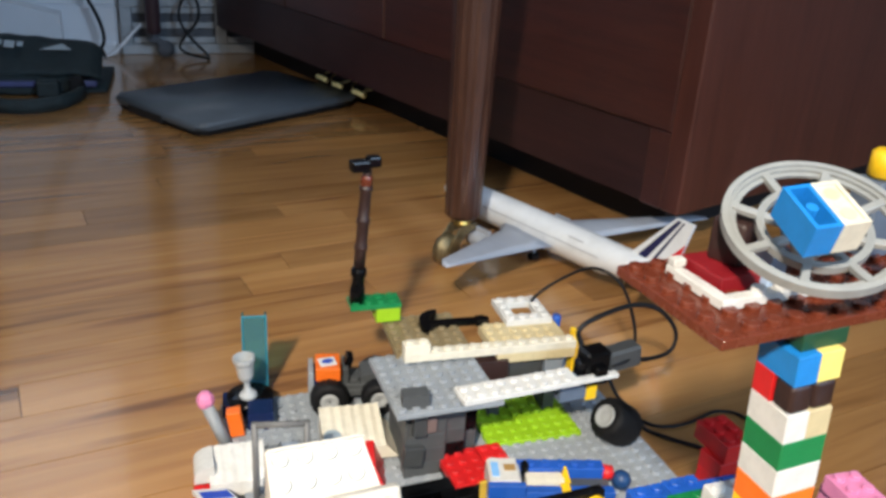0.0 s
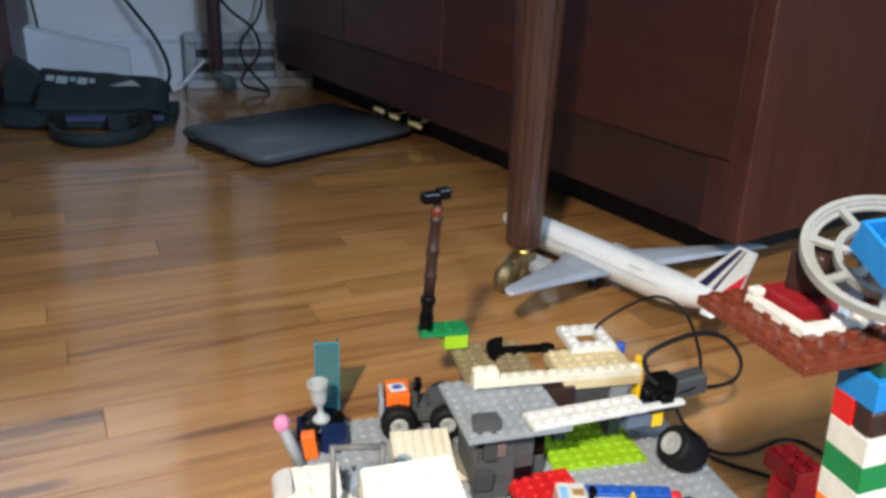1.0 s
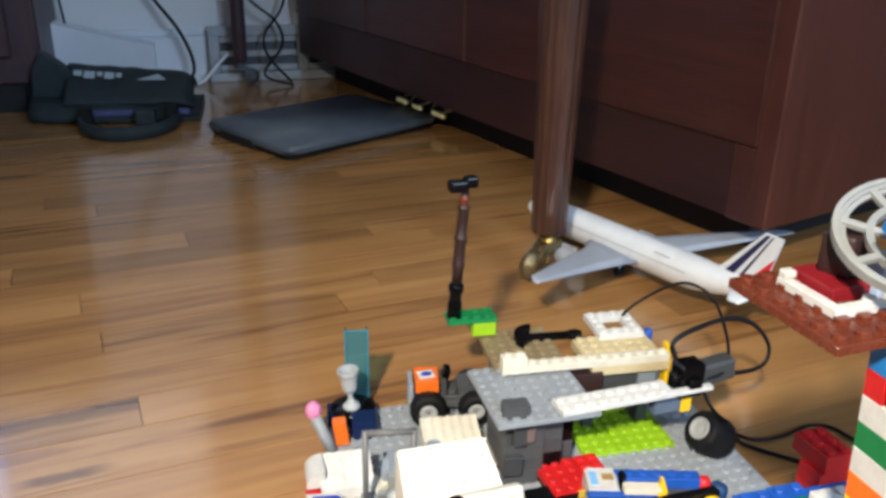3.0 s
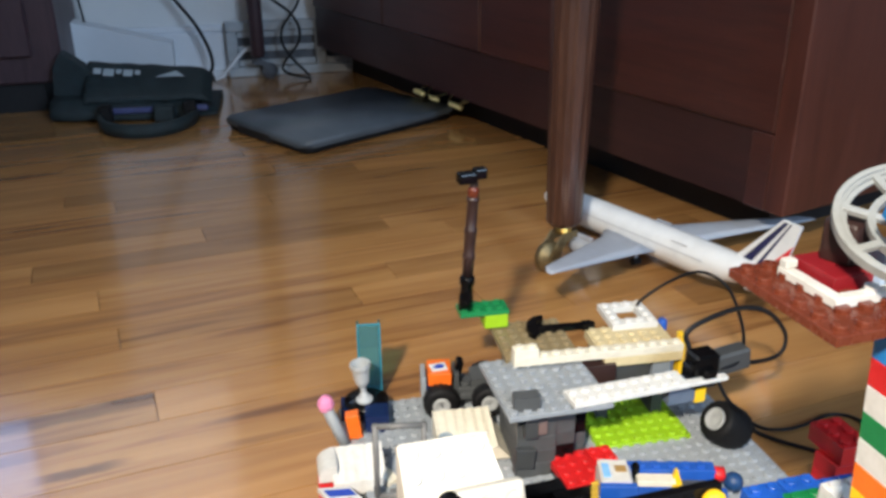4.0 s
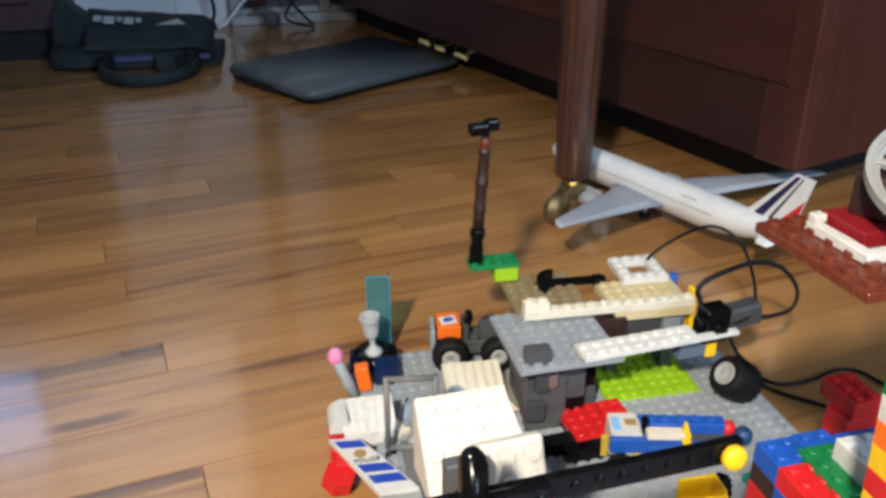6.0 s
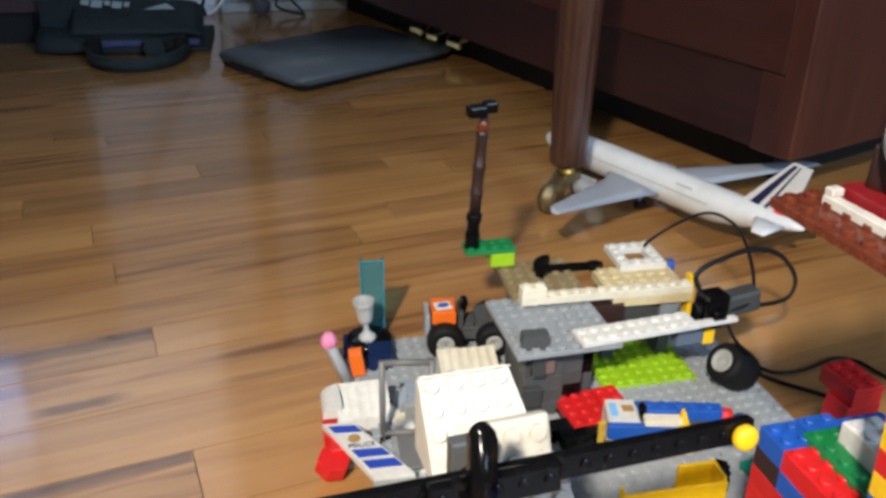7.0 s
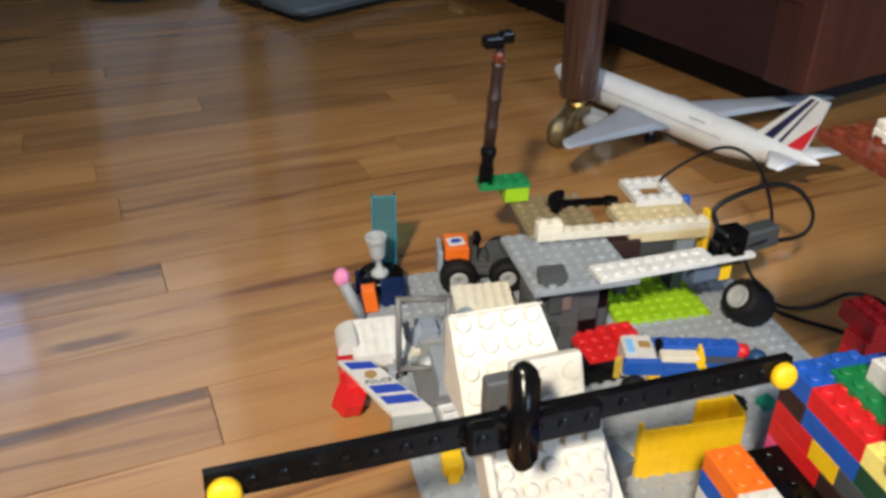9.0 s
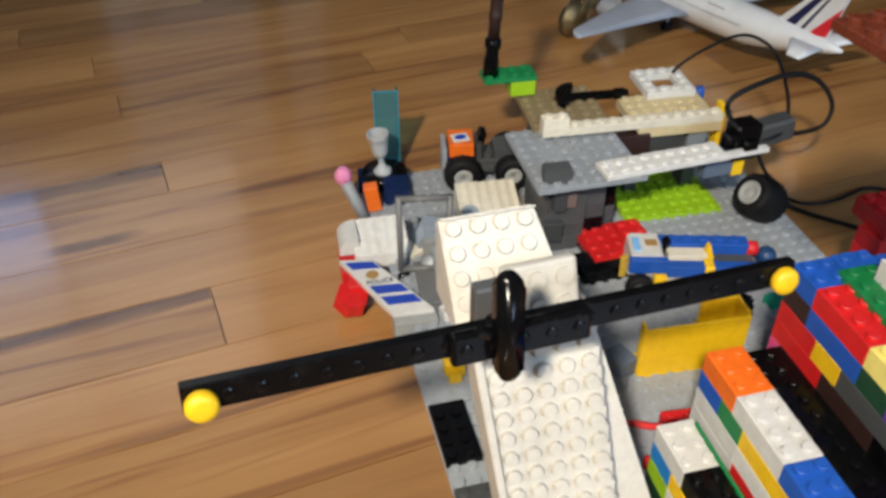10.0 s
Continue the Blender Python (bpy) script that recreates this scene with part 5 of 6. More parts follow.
def windmill():
    g = model("toy_windmill", "white toy windmill tower with long black blades", "toy windmill", 0.55, 31.4, BASE, 1)
    # studded front of the tower, a slim face that leans back and widens to the foot
    W = pose(0.0038, 0, 0.130) @ pose(0, 0, 0, -15, 0, 0) @ pose(0, 0, -0.130)
    bm = box(bmesh.new(), 0, 0, 0, 5 * U, U - 0.00002, 0.0096)
    add_studs(bm, [(i, 0) for i in range(5)], 0.0095, 0.0027, 0.0025, 14)
    me = bpy.data.meshes.new("brick")
    bm.to_mesh(me)
    bm.free()
    me.materials.append(plastic("windmill_white"))
    for k in range(14):
        z0 = 0.014 + k * U
        s = 1 - (z0 - 0.012) / 0.116
        x0 = -0.0115 + 0.0125 * s
        row = new("brick", me)
        row.parent = g
        row.matrix_local = W @ pose(x0, 0.0, z0, 90, 0, 0) @ Matrix.Translation((0, 0, -0.0096))
    bm = bmesh.new()
    zs = (0.016, 0.130)
    low = [(0.002, 0.0005), (0.064, 0.004), (0.060, 0.044), (0.024, 0.044)]
    top = [(-0.0105, 0.0005), (0.031, 0.003), (0.029, 0.036), (0.004, 0.036)]
    a = [bm.verts.new((x, y + 0.0092, zs[0])) for x, y in low]
    b = [bm.verts.new((x, y + 0.0092, zs[1])) for x, y in top]
    bm.faces.new(a[::-1])
    bm.faces.new(b)
    for i in range(4):
        bm.faces.new((a[i], a[(i + 1) % 4], b[(i + 1) % 4], b[i]))
    part("tower_body", bm, plastic("windmill_white"), g).matrix_local = W
    bm = bmesh.new()
    box(bm, -0.0075, -0.0022, 0.014, -0.0045, 0.012, 0.122, 0.0005, Matrix(((1, 0, -0.105, 0.0075), (0, 1, 0, 0), (0, 0, 1, 0), (0, 0, 0, 1))))
    part("edge_strip", bm, plastic("windmill_white"), g, "smooth white edge strip").matrix_local = W
    part("foot", box(bmesh.new(), 0.008, -0.034, 0, 0.064, 0.010, 0.021, 0.0004), plastic("windmill_white"), g)
    # head
    h = new("head")
    h.parent = g
    h.matrix_local = pose(-0.0100, -0.003, 0.1275, 0, 0, 2)
    wedge = Matrix(((0, 0, 1, 0), (1, 0, 0, 0), (0, 1, 0, 0), (0, 0, 0, 1)))
    part("head_block", prism(bmesh.new(), [(0.0110, -0.004), (0.0355, -0.004), (0.0355, 0.0240)], -0.0005, 0.0295, wedge), plastic("windmill_white"), h)
    bm = prism(bmesh.new(), [(0, 0), (0.0405, 0), (0.0318, 5 * U), (0, 5 * U)], 0, 2 * PH)
    bmesh.ops.bevel(bm, geom=bm.edges[:], offset=0.0006, segments=2, affect="EDGES")
    add_studs(bm, [(i, j) for i in range(4) for j in range(5)], 2 * PH - 0.0001, 0.0026, 0.0020, 14)
    box(bm, 0.0004, 4.86 * U, 2 * PH - 0.0004, 0.0325, 5 * U - 0.0004, 2 * PH + 0.0017, 0.0005)
    part("roof_plate", bm, plastic("windmill_white"), h, "studded sloping roof plate").matrix_local = pose(-0.0017, 0.0102, -0.0052, 50, 0, -2)
    part("front_block", box(bmesh.new(), -0.0012, -0.0065, 0.002, 0.0118, -0.0012, 0.0300, 0.0006), plastic("dark_grey"), h, "grey front block")
    bm = box(bmesh.new(), 0.0122, -0.001, 0.0, 0.0372, 0.0042, 0.0262, 0.0014, None, 2)
    for i in range(1, 4):
        for k in range(2):
            cyl(bm, (0.0050 + i * 0.0091, -0.0024, 0.0205 - k * 0.0090), (0.0050 + i * 0.0091, 0.0, 0.0205 - k * 0.0090), 0.0030, n=14)
    part("front_plate", bm, plastic("windmill_white"), h, "studded white front piece").matrix_local = pose(0, -0.001, -0.001, -22, 0, 0)
    # blades
    p = new("propeller")
    p.parent = g
    A, B = Vector((-0.087, 0.2155, 0.1660)), Vector((0.087, 0.2300, 0.1588))
    c = (A + B) / 2
    inv = spot(0.55, 31.4, BASE, 1).inverted()
    d = (B - A).normalized()
    zz = Vector((0, 0.18, 1)).normalized()
    zz = (zz - d * zz.dot(d)).normalized()
    m = Matrix((d, zz.cross(d), zz)).transposed().to_4x4()
    p.matrix_local = inv @ Matrix.Translation(c) @ m
    face = Matrix.Rotation(radians(90), 4, "X")
    for s in (-1, 1):
        x0, x1 = (-0.0875, -0.0002) if s < 0 else (0.0002, 0.0875)
        part("blade", box(bmesh.new(), x0, -0.0014, -0.0039, x1, 0.0022, 0.0039, 0.0003), plastic("black"), p, "long black beam blade")
        for i in range(9):
            x = s * (0.0125 + i * U)
            bm = lathe(bmesh.new(), [(0.0017, 0), (0.0017, 0.0005), (0.0012, 0.0008), (0.0003, 0.0008)], 14, Matrix.Translation((x, -0.0013, 0)) @ face)
            part("stud", bm, plastic("black"), p)
        bm = lathe(bmesh.new(), [(0.0036, 0), (0.0042, 0.0008), (0.0042, 0.0026), (0.0036, 0.0036), (0.002, 0.0040)], 22, Matrix.Translation((s * 0.083, -0.0014, -0.0010)) @ face)
        part("end_cap", bm, plastic("yellow"), p, "yellow round end cap", True)
    part("centre_beam", box(bmesh.new(), -0.0205, -0.0052, -0.0050, 0.0195, -0.0015, 0.0046, 0.0012, None, 3), plastic("black"), p, "thicker black centre beam")
    for i in range(5):
        bm = lathe(bmesh.new(), [(0.0018, 0), (0.0018, 0.0005), (0.0013, 0.0008), (0.0003, 0.0008)], 14, Matrix.Translation((-0.0165 + i * U, -0.0050, 0)) @ face)
        part("stud", bm, plastic("black"), p)
    bm = bmesh.new()
    pts = [(0.0035 * math.cos(radians(a)), 0.0145 + 0.0038 * math.sin(radians(a))) for a in range(0, 181, 20)] + [(0.0035 * math.cos(radians(a)), -0.0098 + 0.0038 * math.sin(radians(a))) for a in range(180, 361, 20)]
    prism(bm, pts, 0.0054, 0.0105, face)
    bmesh.ops.bevel(bm, geom=[e for e in bm.edges if abs(e.verts[0].co.y - e.verts[1].co.y) < 1e-6], offset=0.0010, segments=2, affect="EDGES")
    part("hub_beam", bm, plastic("black"), p, "rounded black hub beam", True).location = (-0.0062, 0, 0.0042)
    part("pin", cyl(bmesh.new(), (-0.0135, -0.006, 0.0062), (-0.0105, -0.006, 0.0040), 0.0016, n=10), plastic("black"), p)
    part("axle", cyl(bmesh.new(), (-0.0035, -0.004, 0.0), (-0.0035, 0.010, -0.003), 0.0024, n=12), plastic("black"), p)
    return g


windmill()
g = model("yellow_piece", "small yellow toy piece beside the windmill foot", "toy brick", 1.62, 43.9, BASE, -6)
brick(g, 0, 0.6, 0, 1.3, 1.4, "yellow", 2.6, False, "slope")
brick(g, 0.2, 0, 0, 0.8, 0.6, "yellow", 1.6, False, "clip")


def gear():
    g = thing("toy_gear", "black toothed toy gear standing behind the yellow box", "toy gear", spot(21.2, 43.6, BASE + 0.0126) @ pose(0, 0, 0, 80, 0, 30))
    bm = cyl(bmesh.new(), (0, 0, -0.0025), (0, 0, 0.0025), 0.0105, n=28)
    part("disc", bm, plastic("black"), g)
    for i in range(16):
        bm = box(bmesh.new(), 0.0102, -0.0009, -0.0022, 0.0124, 0.0009, 0.0022, 0.0002)
        part("tooth", bm, plastic("black"), g).matrix_local = Matrix.Rotation(2 * math.pi * i / 16, 4, "Z")
    return g


gear()


def clear_arch():
    g = thing("clear_arch", "clear arched toy piece standing on the base", "toy arch", spot(11.5, 41.6, BASE, -70) @ Matrix.Scale(0.85, 4))
    pts = [(0.011 * math.cos(radians(a)), 0.006 + 0.011 * math.sin(radians(a))) for a in range(0, 181, 15)] + [(-0.011, 0), (-0.008, 0), (-0.008, 0.006)] + [(0.008 * math.cos(radians(a)), 0.006 + 0.008 * math.sin(radians(a))) for a in range(165, -1, -15)] + [(0.008, 0), (0.011, 0)]
    bm = prism(bmesh.new(), pts, -0.004, 0.004, Matrix.Rotation(radians(90), 4, "X"))
    part("arch", bm, CLEAR, g)
    part("dark_block", box(bmesh.new(), -0.012, 0.006, 0, 0.004, 0.018, 0.0135, 0.0008), plastic("sand_blue"), g, "dark blue-grey block")
    return g


clear_arch()
tagged(tube("red_hose", [(0.079, 0.300, 0.0058), (0.084, 0.303, 0.0062), (0.091, 0.302, 0.0070), (0.098, 0.297, 0.0085), (0.104, 0.294, 0.012)], 0.0017, plastic("red")), "thin red toy hose lying on the base", "hose")
g = model("red_piece", "red round toy knob lying on the base", "toy piece", 11.1, 35.0, BASE, 0)
part("knob", lathe(bmesh.new(), [(0.0024, 0), (0.0028, 0.0008), (0.0028, 0.0050), (0.0016, 0.0058), (0.0003, 0.0058)], 14), plastic("red"), g, "", True)
g = model("red_piece", "red toy brick at the foot of the brick wall", "toy brick", 12.6, 36.4, BASE, -6)
brick(g, 0, 0, 0, 2, 1, "red", 3, False)
brick(g, 0, 0, 3, 2, 1, "red", 1, True, "plate")
g = model("teal_piece", "small teal toy piece beside the brick wall", "toy brick", 24.7, 44.9, BASE, 10)
brick(g, 0.2, 0.1, 0, 1.1, 1.0, "teal", 1.6, False)
g = model("magenta_piece", "magenta studded toy plate beside the brick wall", "toy brick", 21.6, 39.4, BASE, -30)
brick(g, 0, 0, 0, 2, 3, "magenta", 3, True)


def brick_wall():
    g = model("brick_wall", "stepped wall of mixed coloured toy bricks", "toy wall", 0, 0, BASE, 0)
    rnd = random.Random(11)
    pool = ["white", "red", "blue", "yellow", "green", "orange", "black", "dark_grey", "azure", "white"]

    def course(x, y1, y0, z, first, nx=2):
        y = y1
        for ln, c in first:
            ln = min(ln, y - y0)
            if ln < 1:
                return
            brick(g, x, y - ln, z, nx, ln, c)
            y -= ln
        while y - y0 >= 2:
            ln = rnd.choice((2, 3, 4))
            ln = min(ln, int(y - y0))
            brick(g, x, y - ln, z, nx, ln, rnd.choice(pool))
            y -= ln
    # low row
    for k, f in enumerate(([(3, "red")], [(2, "dark_green"), (2, "yellow")], [(2, "lime"), (3, "white")], [(2, "azure"), (2, "yellow"), (4, "white")], [(3.0, "white"), (4, "black")])):
        course(9.8, 33.2, 20, k * 3, f)
    # middle row
    for k in range(5):
        course(12.3, 34.2, 17, k * 3, [(4, "white")])
    course(12.3, 34.2, 17, 15, [(4, "white"), (4, "white"), (3, "red")])
    course(12.3, 34.2, 17, 18, [(2, "blue"), (2, "green"), (4, "yellow"), (4, "white")])
    course(12.3, 34.2, 17, 21, [(3, "orange"), (4, "white"), (4, "blue")])
    # black gutter
    for k in range(7):
        course(14.4, 34.4, 17, k * 3, [(4, "black"), (4, "black"), (4, "dark_brown")])
    brick(g, 14.4, 18.4, 21, 2.4, 16, "black", 1, True, "plate")
    # high row
    for k in range(6):
        course(17.0, 35.6, 17, k * 3, [(2, "dark_grey"), (3, "red")])
    course(17.0, 35.6, 17, 18, [(3, "magenta"), (4, "dark_brown"), (4, "black")])
    course(17.0, 35.6, 17, 21, [(4, "red"), (4, "dark_brown"), (4, "black")])
    course(17.0, 35.6, 17, 24, [(3, "red"), (2, "yellow"), (4, "dark_grey"), (3, "purple")])
    course(17.0, 35.6, 17, 27, [(2, "dark_brown"), (4, "blue"), (2, "dark_green"), (2, "purple"), (4, "orange")])
    course(17.0, 35.6, 17, 30, [(2, "blue"), (4, "red"), (2, "light_yellow"), (4, "green")])
    for k in range(10):
        course(19.1, 35.7, 17, k * 3, [(4, "blue"), (4, "red")])
    course(19.1, 35.7, 17, 30, [(2, "blue"), (2, "blue"), (4, "green")])
    brick(g, 18.4, 27.2, 33, 2, 7, "green", 1, True, "plate")
    brick(g, 21.3, 33.6, 0, 3, 2, "blue", 32, True, "brick")
    brick(g, 19.6, 30.2, 34, 2, 3, "white", 3, True)
    brick(g, 21.3, 25, 0, 2, 8, "dark_grey", 33, False)
    brick(g, 11.62, 27.6, 15, 0.2, 5.2, "green", 0.5, False, "edge_strip")
    return g


brick_wall()


def tower():
    g = model("brick_tower", "square tower of mixed toy bricks under a brown plate", "toy tower", 16.95, 26.6, BASE, 1)
    # it stands on the brick wall and leans a little
    lean = pose(-0.0014, 0.0002, 0.1902, 0, -3.6, 0) @ pose(-0.008, -0.008, -0.183)
    at = lambda *v, **k: brick(g, *v, m=lean, **k)
    at(0, 0, 31.8, 2, 2, "dark_grey", 3.2)
    for k, c in enumerate(("blue", "yellow", "red", "yellow")):
        at(0, 0, 35 + k * 3, 2, 2, c)
    # the courses that show
    at(0, 0, 47, 2, 2, "orange")
    at(0, 0, 50, 2, 2, "white")
    at(0, 0, 53, 2, 2, "green")
    at(0, 0, 56, 1, 2, "white")
    at(1, 0, 56, 1, 2, "tan")
    at(0, 1, 59, 1, 1, "red")
    at(1, 1, 59, 1, 1, "dark_brown")
    for x in (0, 1):
        bm = box(bmesh.new(), x * U + 0.0001, 0.0001, 59 * PH + 0.0001, (x + 1) * U - 0.0001, 0.98 * U, 62 * PH - 0.0001, 0.0017, None, 3)
        part("round_brick", bm, plastic("dark_brown"), g, "dark brown rounded brick", True).matrix_local = lean
    at(0, 0, 62, 1, 2, "azure", studs=False)
    at(1, 0, 62, 1, 2, "light_yellow", studs=False)
    at(0.3, 0.3, 65, 2, 2, "dark_green", 1.7, studs=False)
    # platform
    P = new("platform")
    P.parent = g
    P.matrix_local = pose(-4.75 * U, -0.95 * U, 69 * PH, 0, 0, 3)
    brick(P, 0, 0, 0, 12, 6, "brown", 1, True, "plate")
    bm = bmesh.new()
    box(bm, 0, 0, 0, 0.0038, 3.2 * U, 0.0032, 0.0003)
    box(bm, 0.0038, 0, 0, 4.0 * U, 0.0040, 0.0032, 0.0003)
    add_studs(bm, [(1.2, -0.25), (2.2, -0.25), (3.2, -0.25)], 0.0031, 0.0021, 0.0020)
    part("corner_tile", bm, plastic("white"), P, "white corner tile").matrix_local = pose(1.3 * U, 1.62 * U, 1.05 * PH)
    part("end_block", box(bmesh.new(), 1.32 * U, 4.36 * U, 1.05 * PH + 0.0033, 1.86 * U, 4.80 * U, 1.05 * PH + 0.0058, 0.0004), plastic("white"), P, "white block at the end of the tile")
    brick(P, 2.0, 2.6, 1.05, 1.8, 2.3, "dark_red", 1.7, False, "plate")
    bm = box(bmesh.new(), -0.0055, -0.0055, 0, 0.0055, 0.0055, 0.0140, 0.0016, None, 3)
    part("rounded_block", bm, plastic("dark_brown"), P, "dark brown rounded block", True).matrix_local = pose(3.55 * U, 4.0 * U, 2.6 * PH, 0, 0, 20)
    part("support_block", box(bmesh.new(), 3.85 * U, 2.3 * U, 1.05 * PH, 4.6 * U, 3.3 * U, 1.5 * PH + 0.012, 0.0004), plastic("light_blue"), P, "pale bracket under the wheel")
    part("yellow_knob", lathe(bmesh.new(), [(0.003, 0), (0.0048, 0.001), (0.0048, 0.008), (0.0035, 0.0092)], 18), plastic("yellow"), P, "round yellow peg", True).matrix_local = pose(10.65 * U, 4.2 * U, PH + 0.0255)
    part("peg_block", box(bmesh.new(), 9.85 * U, 3.5 * U, PH, 11.4 * U, 4.9 * U, PH + 0.0255, 0.001), plastic("sand_blue"), P, "dark blue block under the peg")
    # ring wheel leaning over the platform
    w = new("ring_wheel")
    w.parent = g
    ax, ay, az = Vector((0.813, -0.583, -0.017)), Vector((0.539, 0.740, 0.402)), Vector((-0.222, -0.335, 0.916))
    M = spot(16.95, 26.6, BASE, 1).inverted() @ Matrix.Translation((0.1352, 0.2212, 0.2492)) @ Matrix((ax, ay, az)).transposed().to_4x4()
    w.matrix_local = M
    R = 0.0252

    def ring(r0, r1, h0, h1):
        bm = bmesh.new()
        n = 56
        rr = []
        for i in range(n):
            a = 2 * math.pi * i / n
            rr.append([bm.verts.new((r * math.cos(a), r * math.sin(a), z)) for r, z in ((r0, h0), (r1, h0), (r1, h1), (r0, h1))])
        for i in range(n):
            p, q = rr[i], rr[(i + 1) % n]
            for k in range(4):
                bm.faces.new((p[k], p[(k + 1) % 4], q[(k + 1) % 4], q[k]))
        return bm
    part("rim", ring(R - 0.0017, R, -0.0014, 0.0016), plastic("pale_grey"), w, "pale grey rim")
    part("rim_lip", ring(R - 0.0028, R - 0.0016, -0.0013, 0.0006), plastic("pale_grey"), w)
    part("inner_ring", ring(0.0134, 0.0156, -0.0028, -0.0002), plastic("pale_grey"), w)
    part("rim_groove", ring(R - 0.0042, R - 0.0027, -0.0013, -0.0004), plastic("pale_grey"), w)
    part("hub_ring", ring(0.0066, 0.0084, -0.0036, -0.0014), plastic("pale_grey"), w)
    for i in range(8):
        a = radians(45 * i + 128)
        part("spoke", box(bmesh.new(), 0.0040, -0.0012, -0.0010, R - 0.0022, 0.0012, 0.0010, 0.0002, Matrix.Rotation(a, 4, "Z") @ pose(R, 0, 0, 0, -7, 0) @ pose(-R, 0, 0)), plastic("pale_grey"), w)
    part("hub", cyl(bmesh.new(), (0, 0, -0.010), (0, 0, 0.002), 0.0042, n=16), plastic("white"), w)
    # a blue and a white brick lying upside down on the hub
    k = Matrix(((0.993, -0.044, 0.108, 0.1136), (-0.079, -0.936, 0.344, 0.2133), (0.086, -0.350, -0.933, 0.2646), (0, 0, 0, 1)))
    at = M.inverted() @ spot(16.95, 26.6, BASE, 1).inverted() @ k
    for name, x0, c, text in (("blue_brick", 0.0, "azure", "blue brick showing its hollow underside"), ("white_brick", 0.0079, "cream", "cream white brick with a closed underside")):
        bm = bmesh.new()
        x1, t1 = x0 + 0.0078, 0.0012
        for a in ((x0, 0, 0.0084, x1, 0.0158, 0.0096), (x0, 0, 0, x0 + t1, 0.0158, 0.0084), (x1 - t1, 0, 0, x1, 0.0158, 0.0084), (x0 + t1, 0, 0, x1 - t1, t1, 0.0084), (x0 + t1, 0.0158 - t1, 0, x1 - t1, 0.0158, 0.0084)):
            box(bm, *a)
        cyl(bm, (x0 + 0.0039, 0.0079, 0.0005), (x0 + 0.0039, 0.0079, 0.0088), 0.0016, n=12)
        if c == "cream":
            box(bm, x0 + t1, t1, 0.0006, x1 - t1, 0.0158 - t1, 0.0084)
        b = part(name, bm, plastic(c), w, text)
        b.matrix_local = at
        if c == "cream":
            for y in (0.0042, 0.0116):
                part("round_mark", cyl(bmesh.new(), (x0 + 0.0039, y, 0.0003), (x0 + 0.0039, y, 0.0010), 0.0021, n=14), plastic("pale_yellow"), b, "pale yellow round mark")
    return g


tower()


def red_stack():
    g = model("red_bricks", "stack of red toy bricks with an overhanging top", "toy bricks", 29.0, 43.5, BASE, 2)
    g.matrix_world = g.matrix_world @ Matrix.Scale(1.1, 4)
    for k in range(4):
        brick(g, 0.4, -0.3, k * 3, 1.4, 1.6, "red", 3, False)
    brick(g, 0.4, -0.6, 12, 2.4, 1.9, "red", 3, False)
    brick(g, 0.7, -0.55, 15, 2.1, 3, "red")
    return g


red_stack()
g = model("pink_bricks", "pink toy bricks stacked beside the tower", "toy bricks", 28.1, 26.0, BASE, -4)
for k in range(10):
    brick(g, 0, 2.5 if k % 2 else 0, k * 3, 2, 6, "pink")
    brick(g, 0, 0 if k % 2 else 6, k * 3, 2, 2.5, "pink")
brick(g, -0.4, 0, 30, 2, 8, "pink", 2.4)


# ---------------- floor ----------------
bm = box(bmesh.new(), X0, Y0, -0.06, X1, Y1, -0.010)
sub = tagged(part("floor", bm, SHADOW_GAP), "glossy honey-coloured oak strip floor", "floor", kind="structure")
PA = radians(8.0)
ca, sa = math.cos(PA), math.sin(PA)
PLANKS = {}


def plank_mesh(n, w):
    if (n, w) not in PLANKS:
        bm = box(bmesh.new(), 0.0003, 0.0004, -0.010, n * 0.05 - 0.0003, w - 0.0004, 0.0)
        me = bpy.data.meshes.new("plank")
        bm.to_mesh(me)
        bm.free()
        me.materials.append(FLOOR_WOOD)
        PLANKS[n, w] = me
    return PLANKS[n, w]


rnd = random.Random(5)
# strips of two widths, narrower away from the layout; in a few rows the place of one end joint is known
ROWS = [(0.4190 - 0.0515 * k, 0.0515) for k in range(1, 46)] + [(0.4190, 0.0503), (0.4693, 0.0535), (0.5228, 0.0535), (0.5763, 0.0409)] + [(0.6172 + 0.0370 * k, 0.0370) for k in range(3)] + [(0.7282 + 0.0408 * k, 0.0408) for k in range(26)]
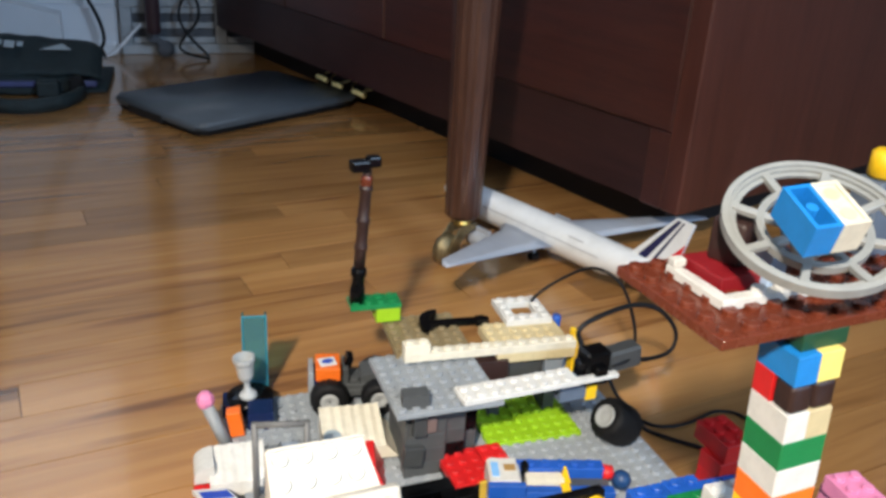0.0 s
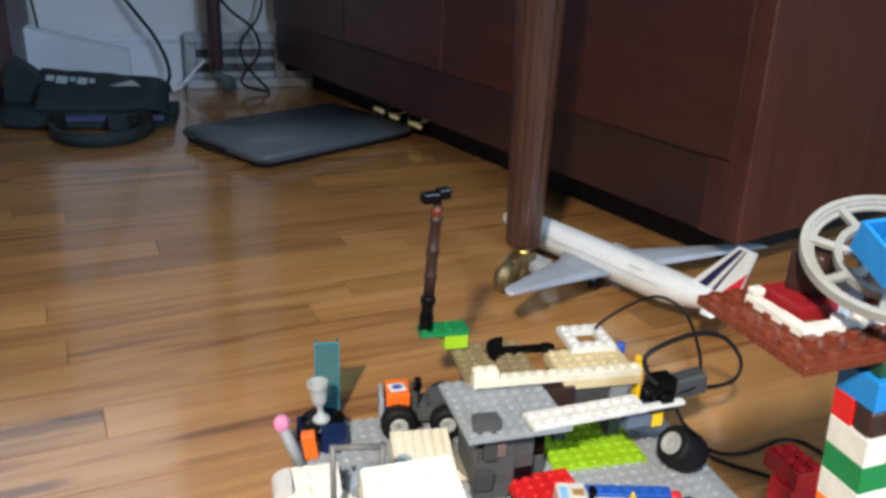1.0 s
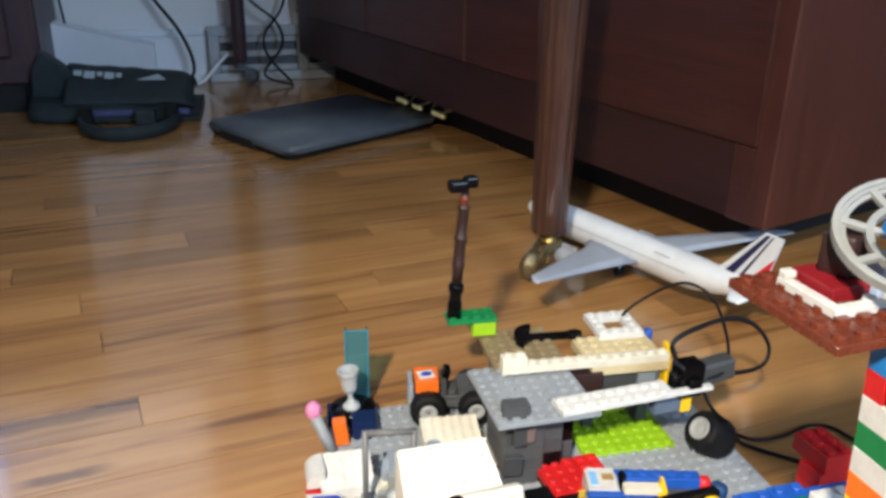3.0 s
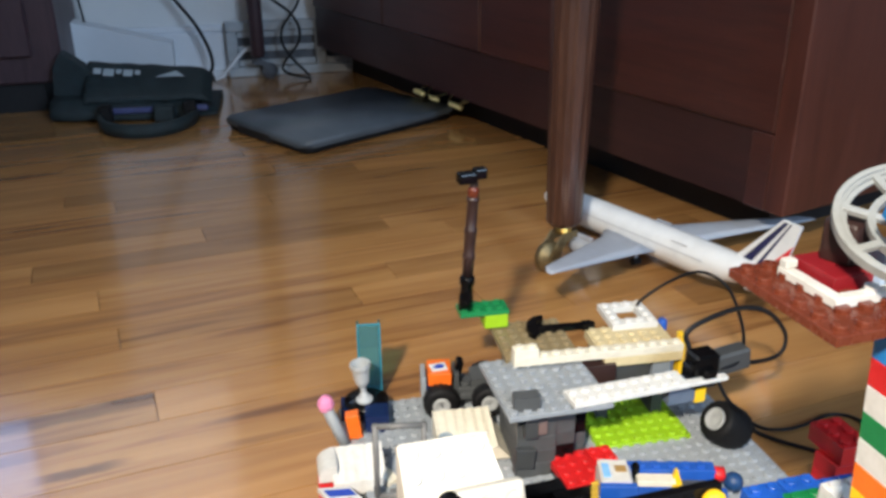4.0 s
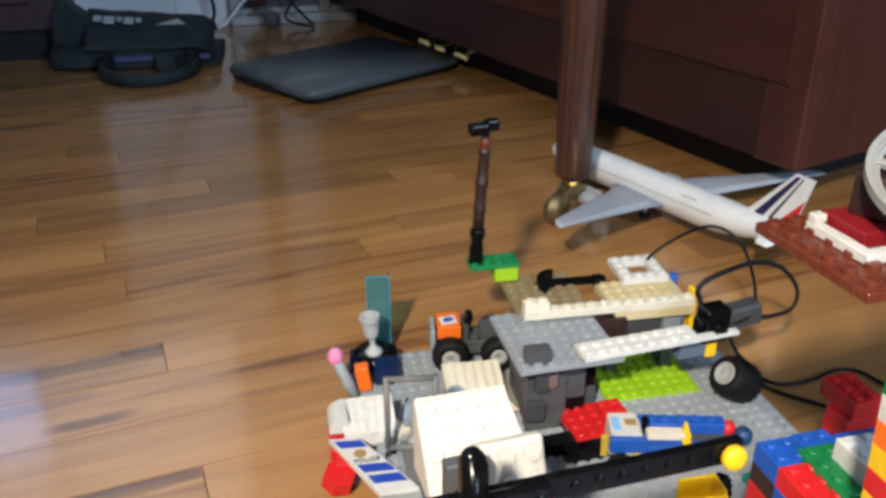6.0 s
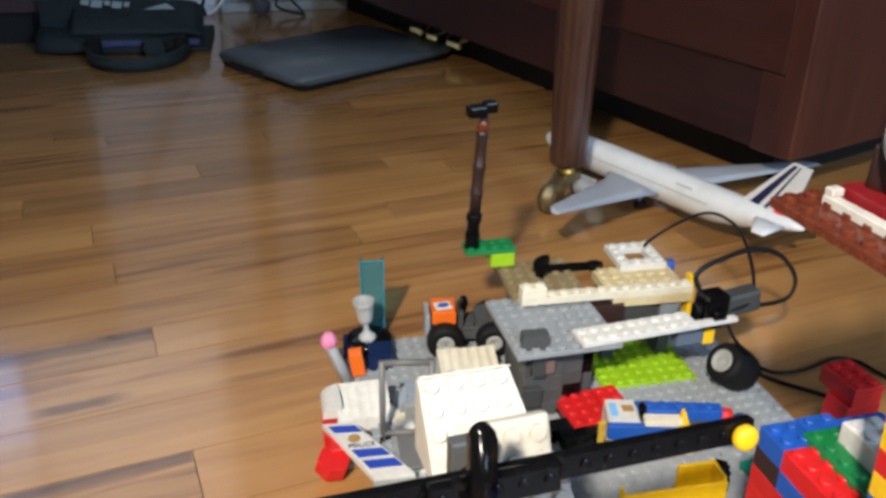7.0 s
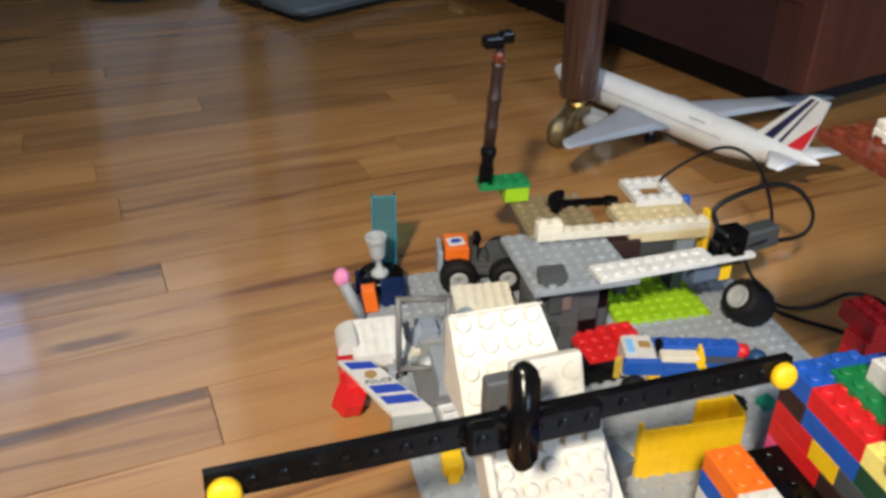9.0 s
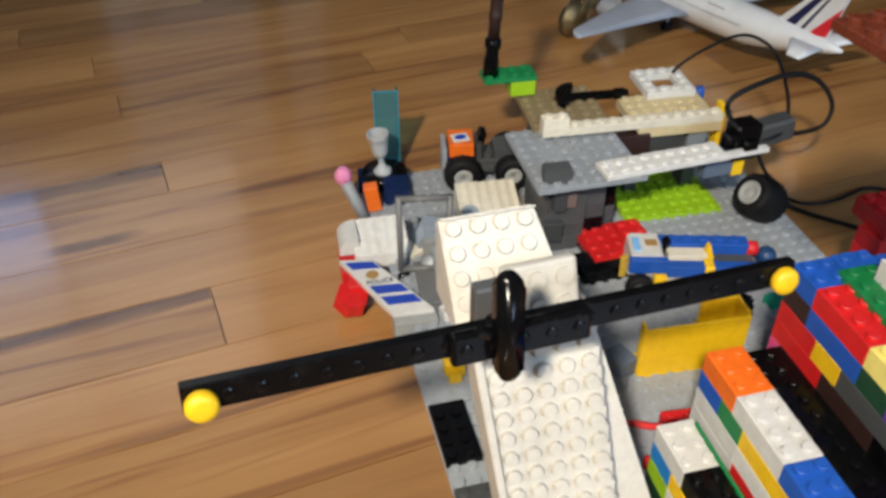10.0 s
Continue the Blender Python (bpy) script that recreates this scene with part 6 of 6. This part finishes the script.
# place of a known end joint, then tone and streaks of the strip before it and of the strip after it
JOINT = {0.4190: (-0.034, 0.92, 1.0, 1.08, 0.1), 0.4693: (-0.41, 1.0, 0.3, 1.06, 0.25), 0.5228: (-0.33, 1.0, 0.2, 1.02, 0.8), 0.5763: (-0.0417, 0.90, 1.0, 1.08, 0.2),
         0.6172: (0.31, 1.0, 0.5, 1.05, 0.3), 0.6542: (0.24, 0.98, 0.9, 1.1, 0.2), 0.6912: (-0.0600, 1.02, 0.4, 0.88, 0.7), 0.7282: (-0.164, 1.10, 0.3, 1.05, 0.6),
         0.7690: (-0.073, 1.16, 0.1, 1.08, 0.2), 0.8098: (0.28, 1.08, 0.4, 1.0, 0.3), 0.8506: (-0.1293, 1.08, 0.2, 0.76, 0.3), 0.8914: (0.035, 1.02, 0.2, 0.80, 0.2),
         0.9322: (-0.36, 0.9, 0.3, 0.86, 0.2), 1.0546: (-0.1005, 1.0, 0.2, 0.78, 0.2), 1.0954: (0.15, 0.95, 0.1, 0.85, 0.3)}
tint = random.Random(8)
for v0, w in ROWS:
    spans, u = [], rnd.random() * 1.0 - 0.5
    known = JOINT.get(round(v0, 4))
    if known:
        u = known[0]
    start = u
    while u < 2.4:
        n = rnd.choice((7, 9, 11, 14, 17, 20))
        if u == -0.0600:
            n = 4
        spans.append((u, n))
        u += n * 0.05
    u = start
    while u > -2.4:
        n = rnd.choice((7, 9, 11, 14, 17, 20))
        u -= n * 0.05
        spans.append((u, n))
    for first, n in spans:
        u = first
        # strips end at the walls
        while n > 1 and not (X0 - 0.1 < u * ca - (v0 + w / 2) * sa and Y0 - 0.1 < u * sa + (v0 + w / 2) * ca):
            u, n = u + 0.05, n - 1
        while n > 1 and not ((u + n * 0.05) * ca - (v0 + w / 2) * sa < X1 + 0.1 and (u + n * 0.05) * sa + (v0 + w / 2) * ca < Y1 + 0.1):
            n -= 1
        ends = [((u + q) * ca - (v0 + w / 2) * sa, (u + q) * sa + (v0 + w / 2) * ca) for q in (0, n * 0.05)]
        if any(X0 < x < X1 and Y0 < y < Y1 for x, y in ends):
            o = new("plank", plank_mesh(n, w))
            o.parent = sub
            o.matrix_local = pose(u * ca - v0 * sa, u * sa + v0 * ca, 0, 0, 0, 8.0)
            look_of = (tint.uniform(0.78, 1.16), tint.choice((0.0, 0.1, 0.2, 0.4, 0.8)))
            if known and abs(first + n * 0.05 - start) < 0.001:
                look_of = known[1:3]
            if known and abs(first - start) < 0.001:
                look_of = known[3:5]
            o.color = (look_of[0] / 2, look_of[1], 0, 1)
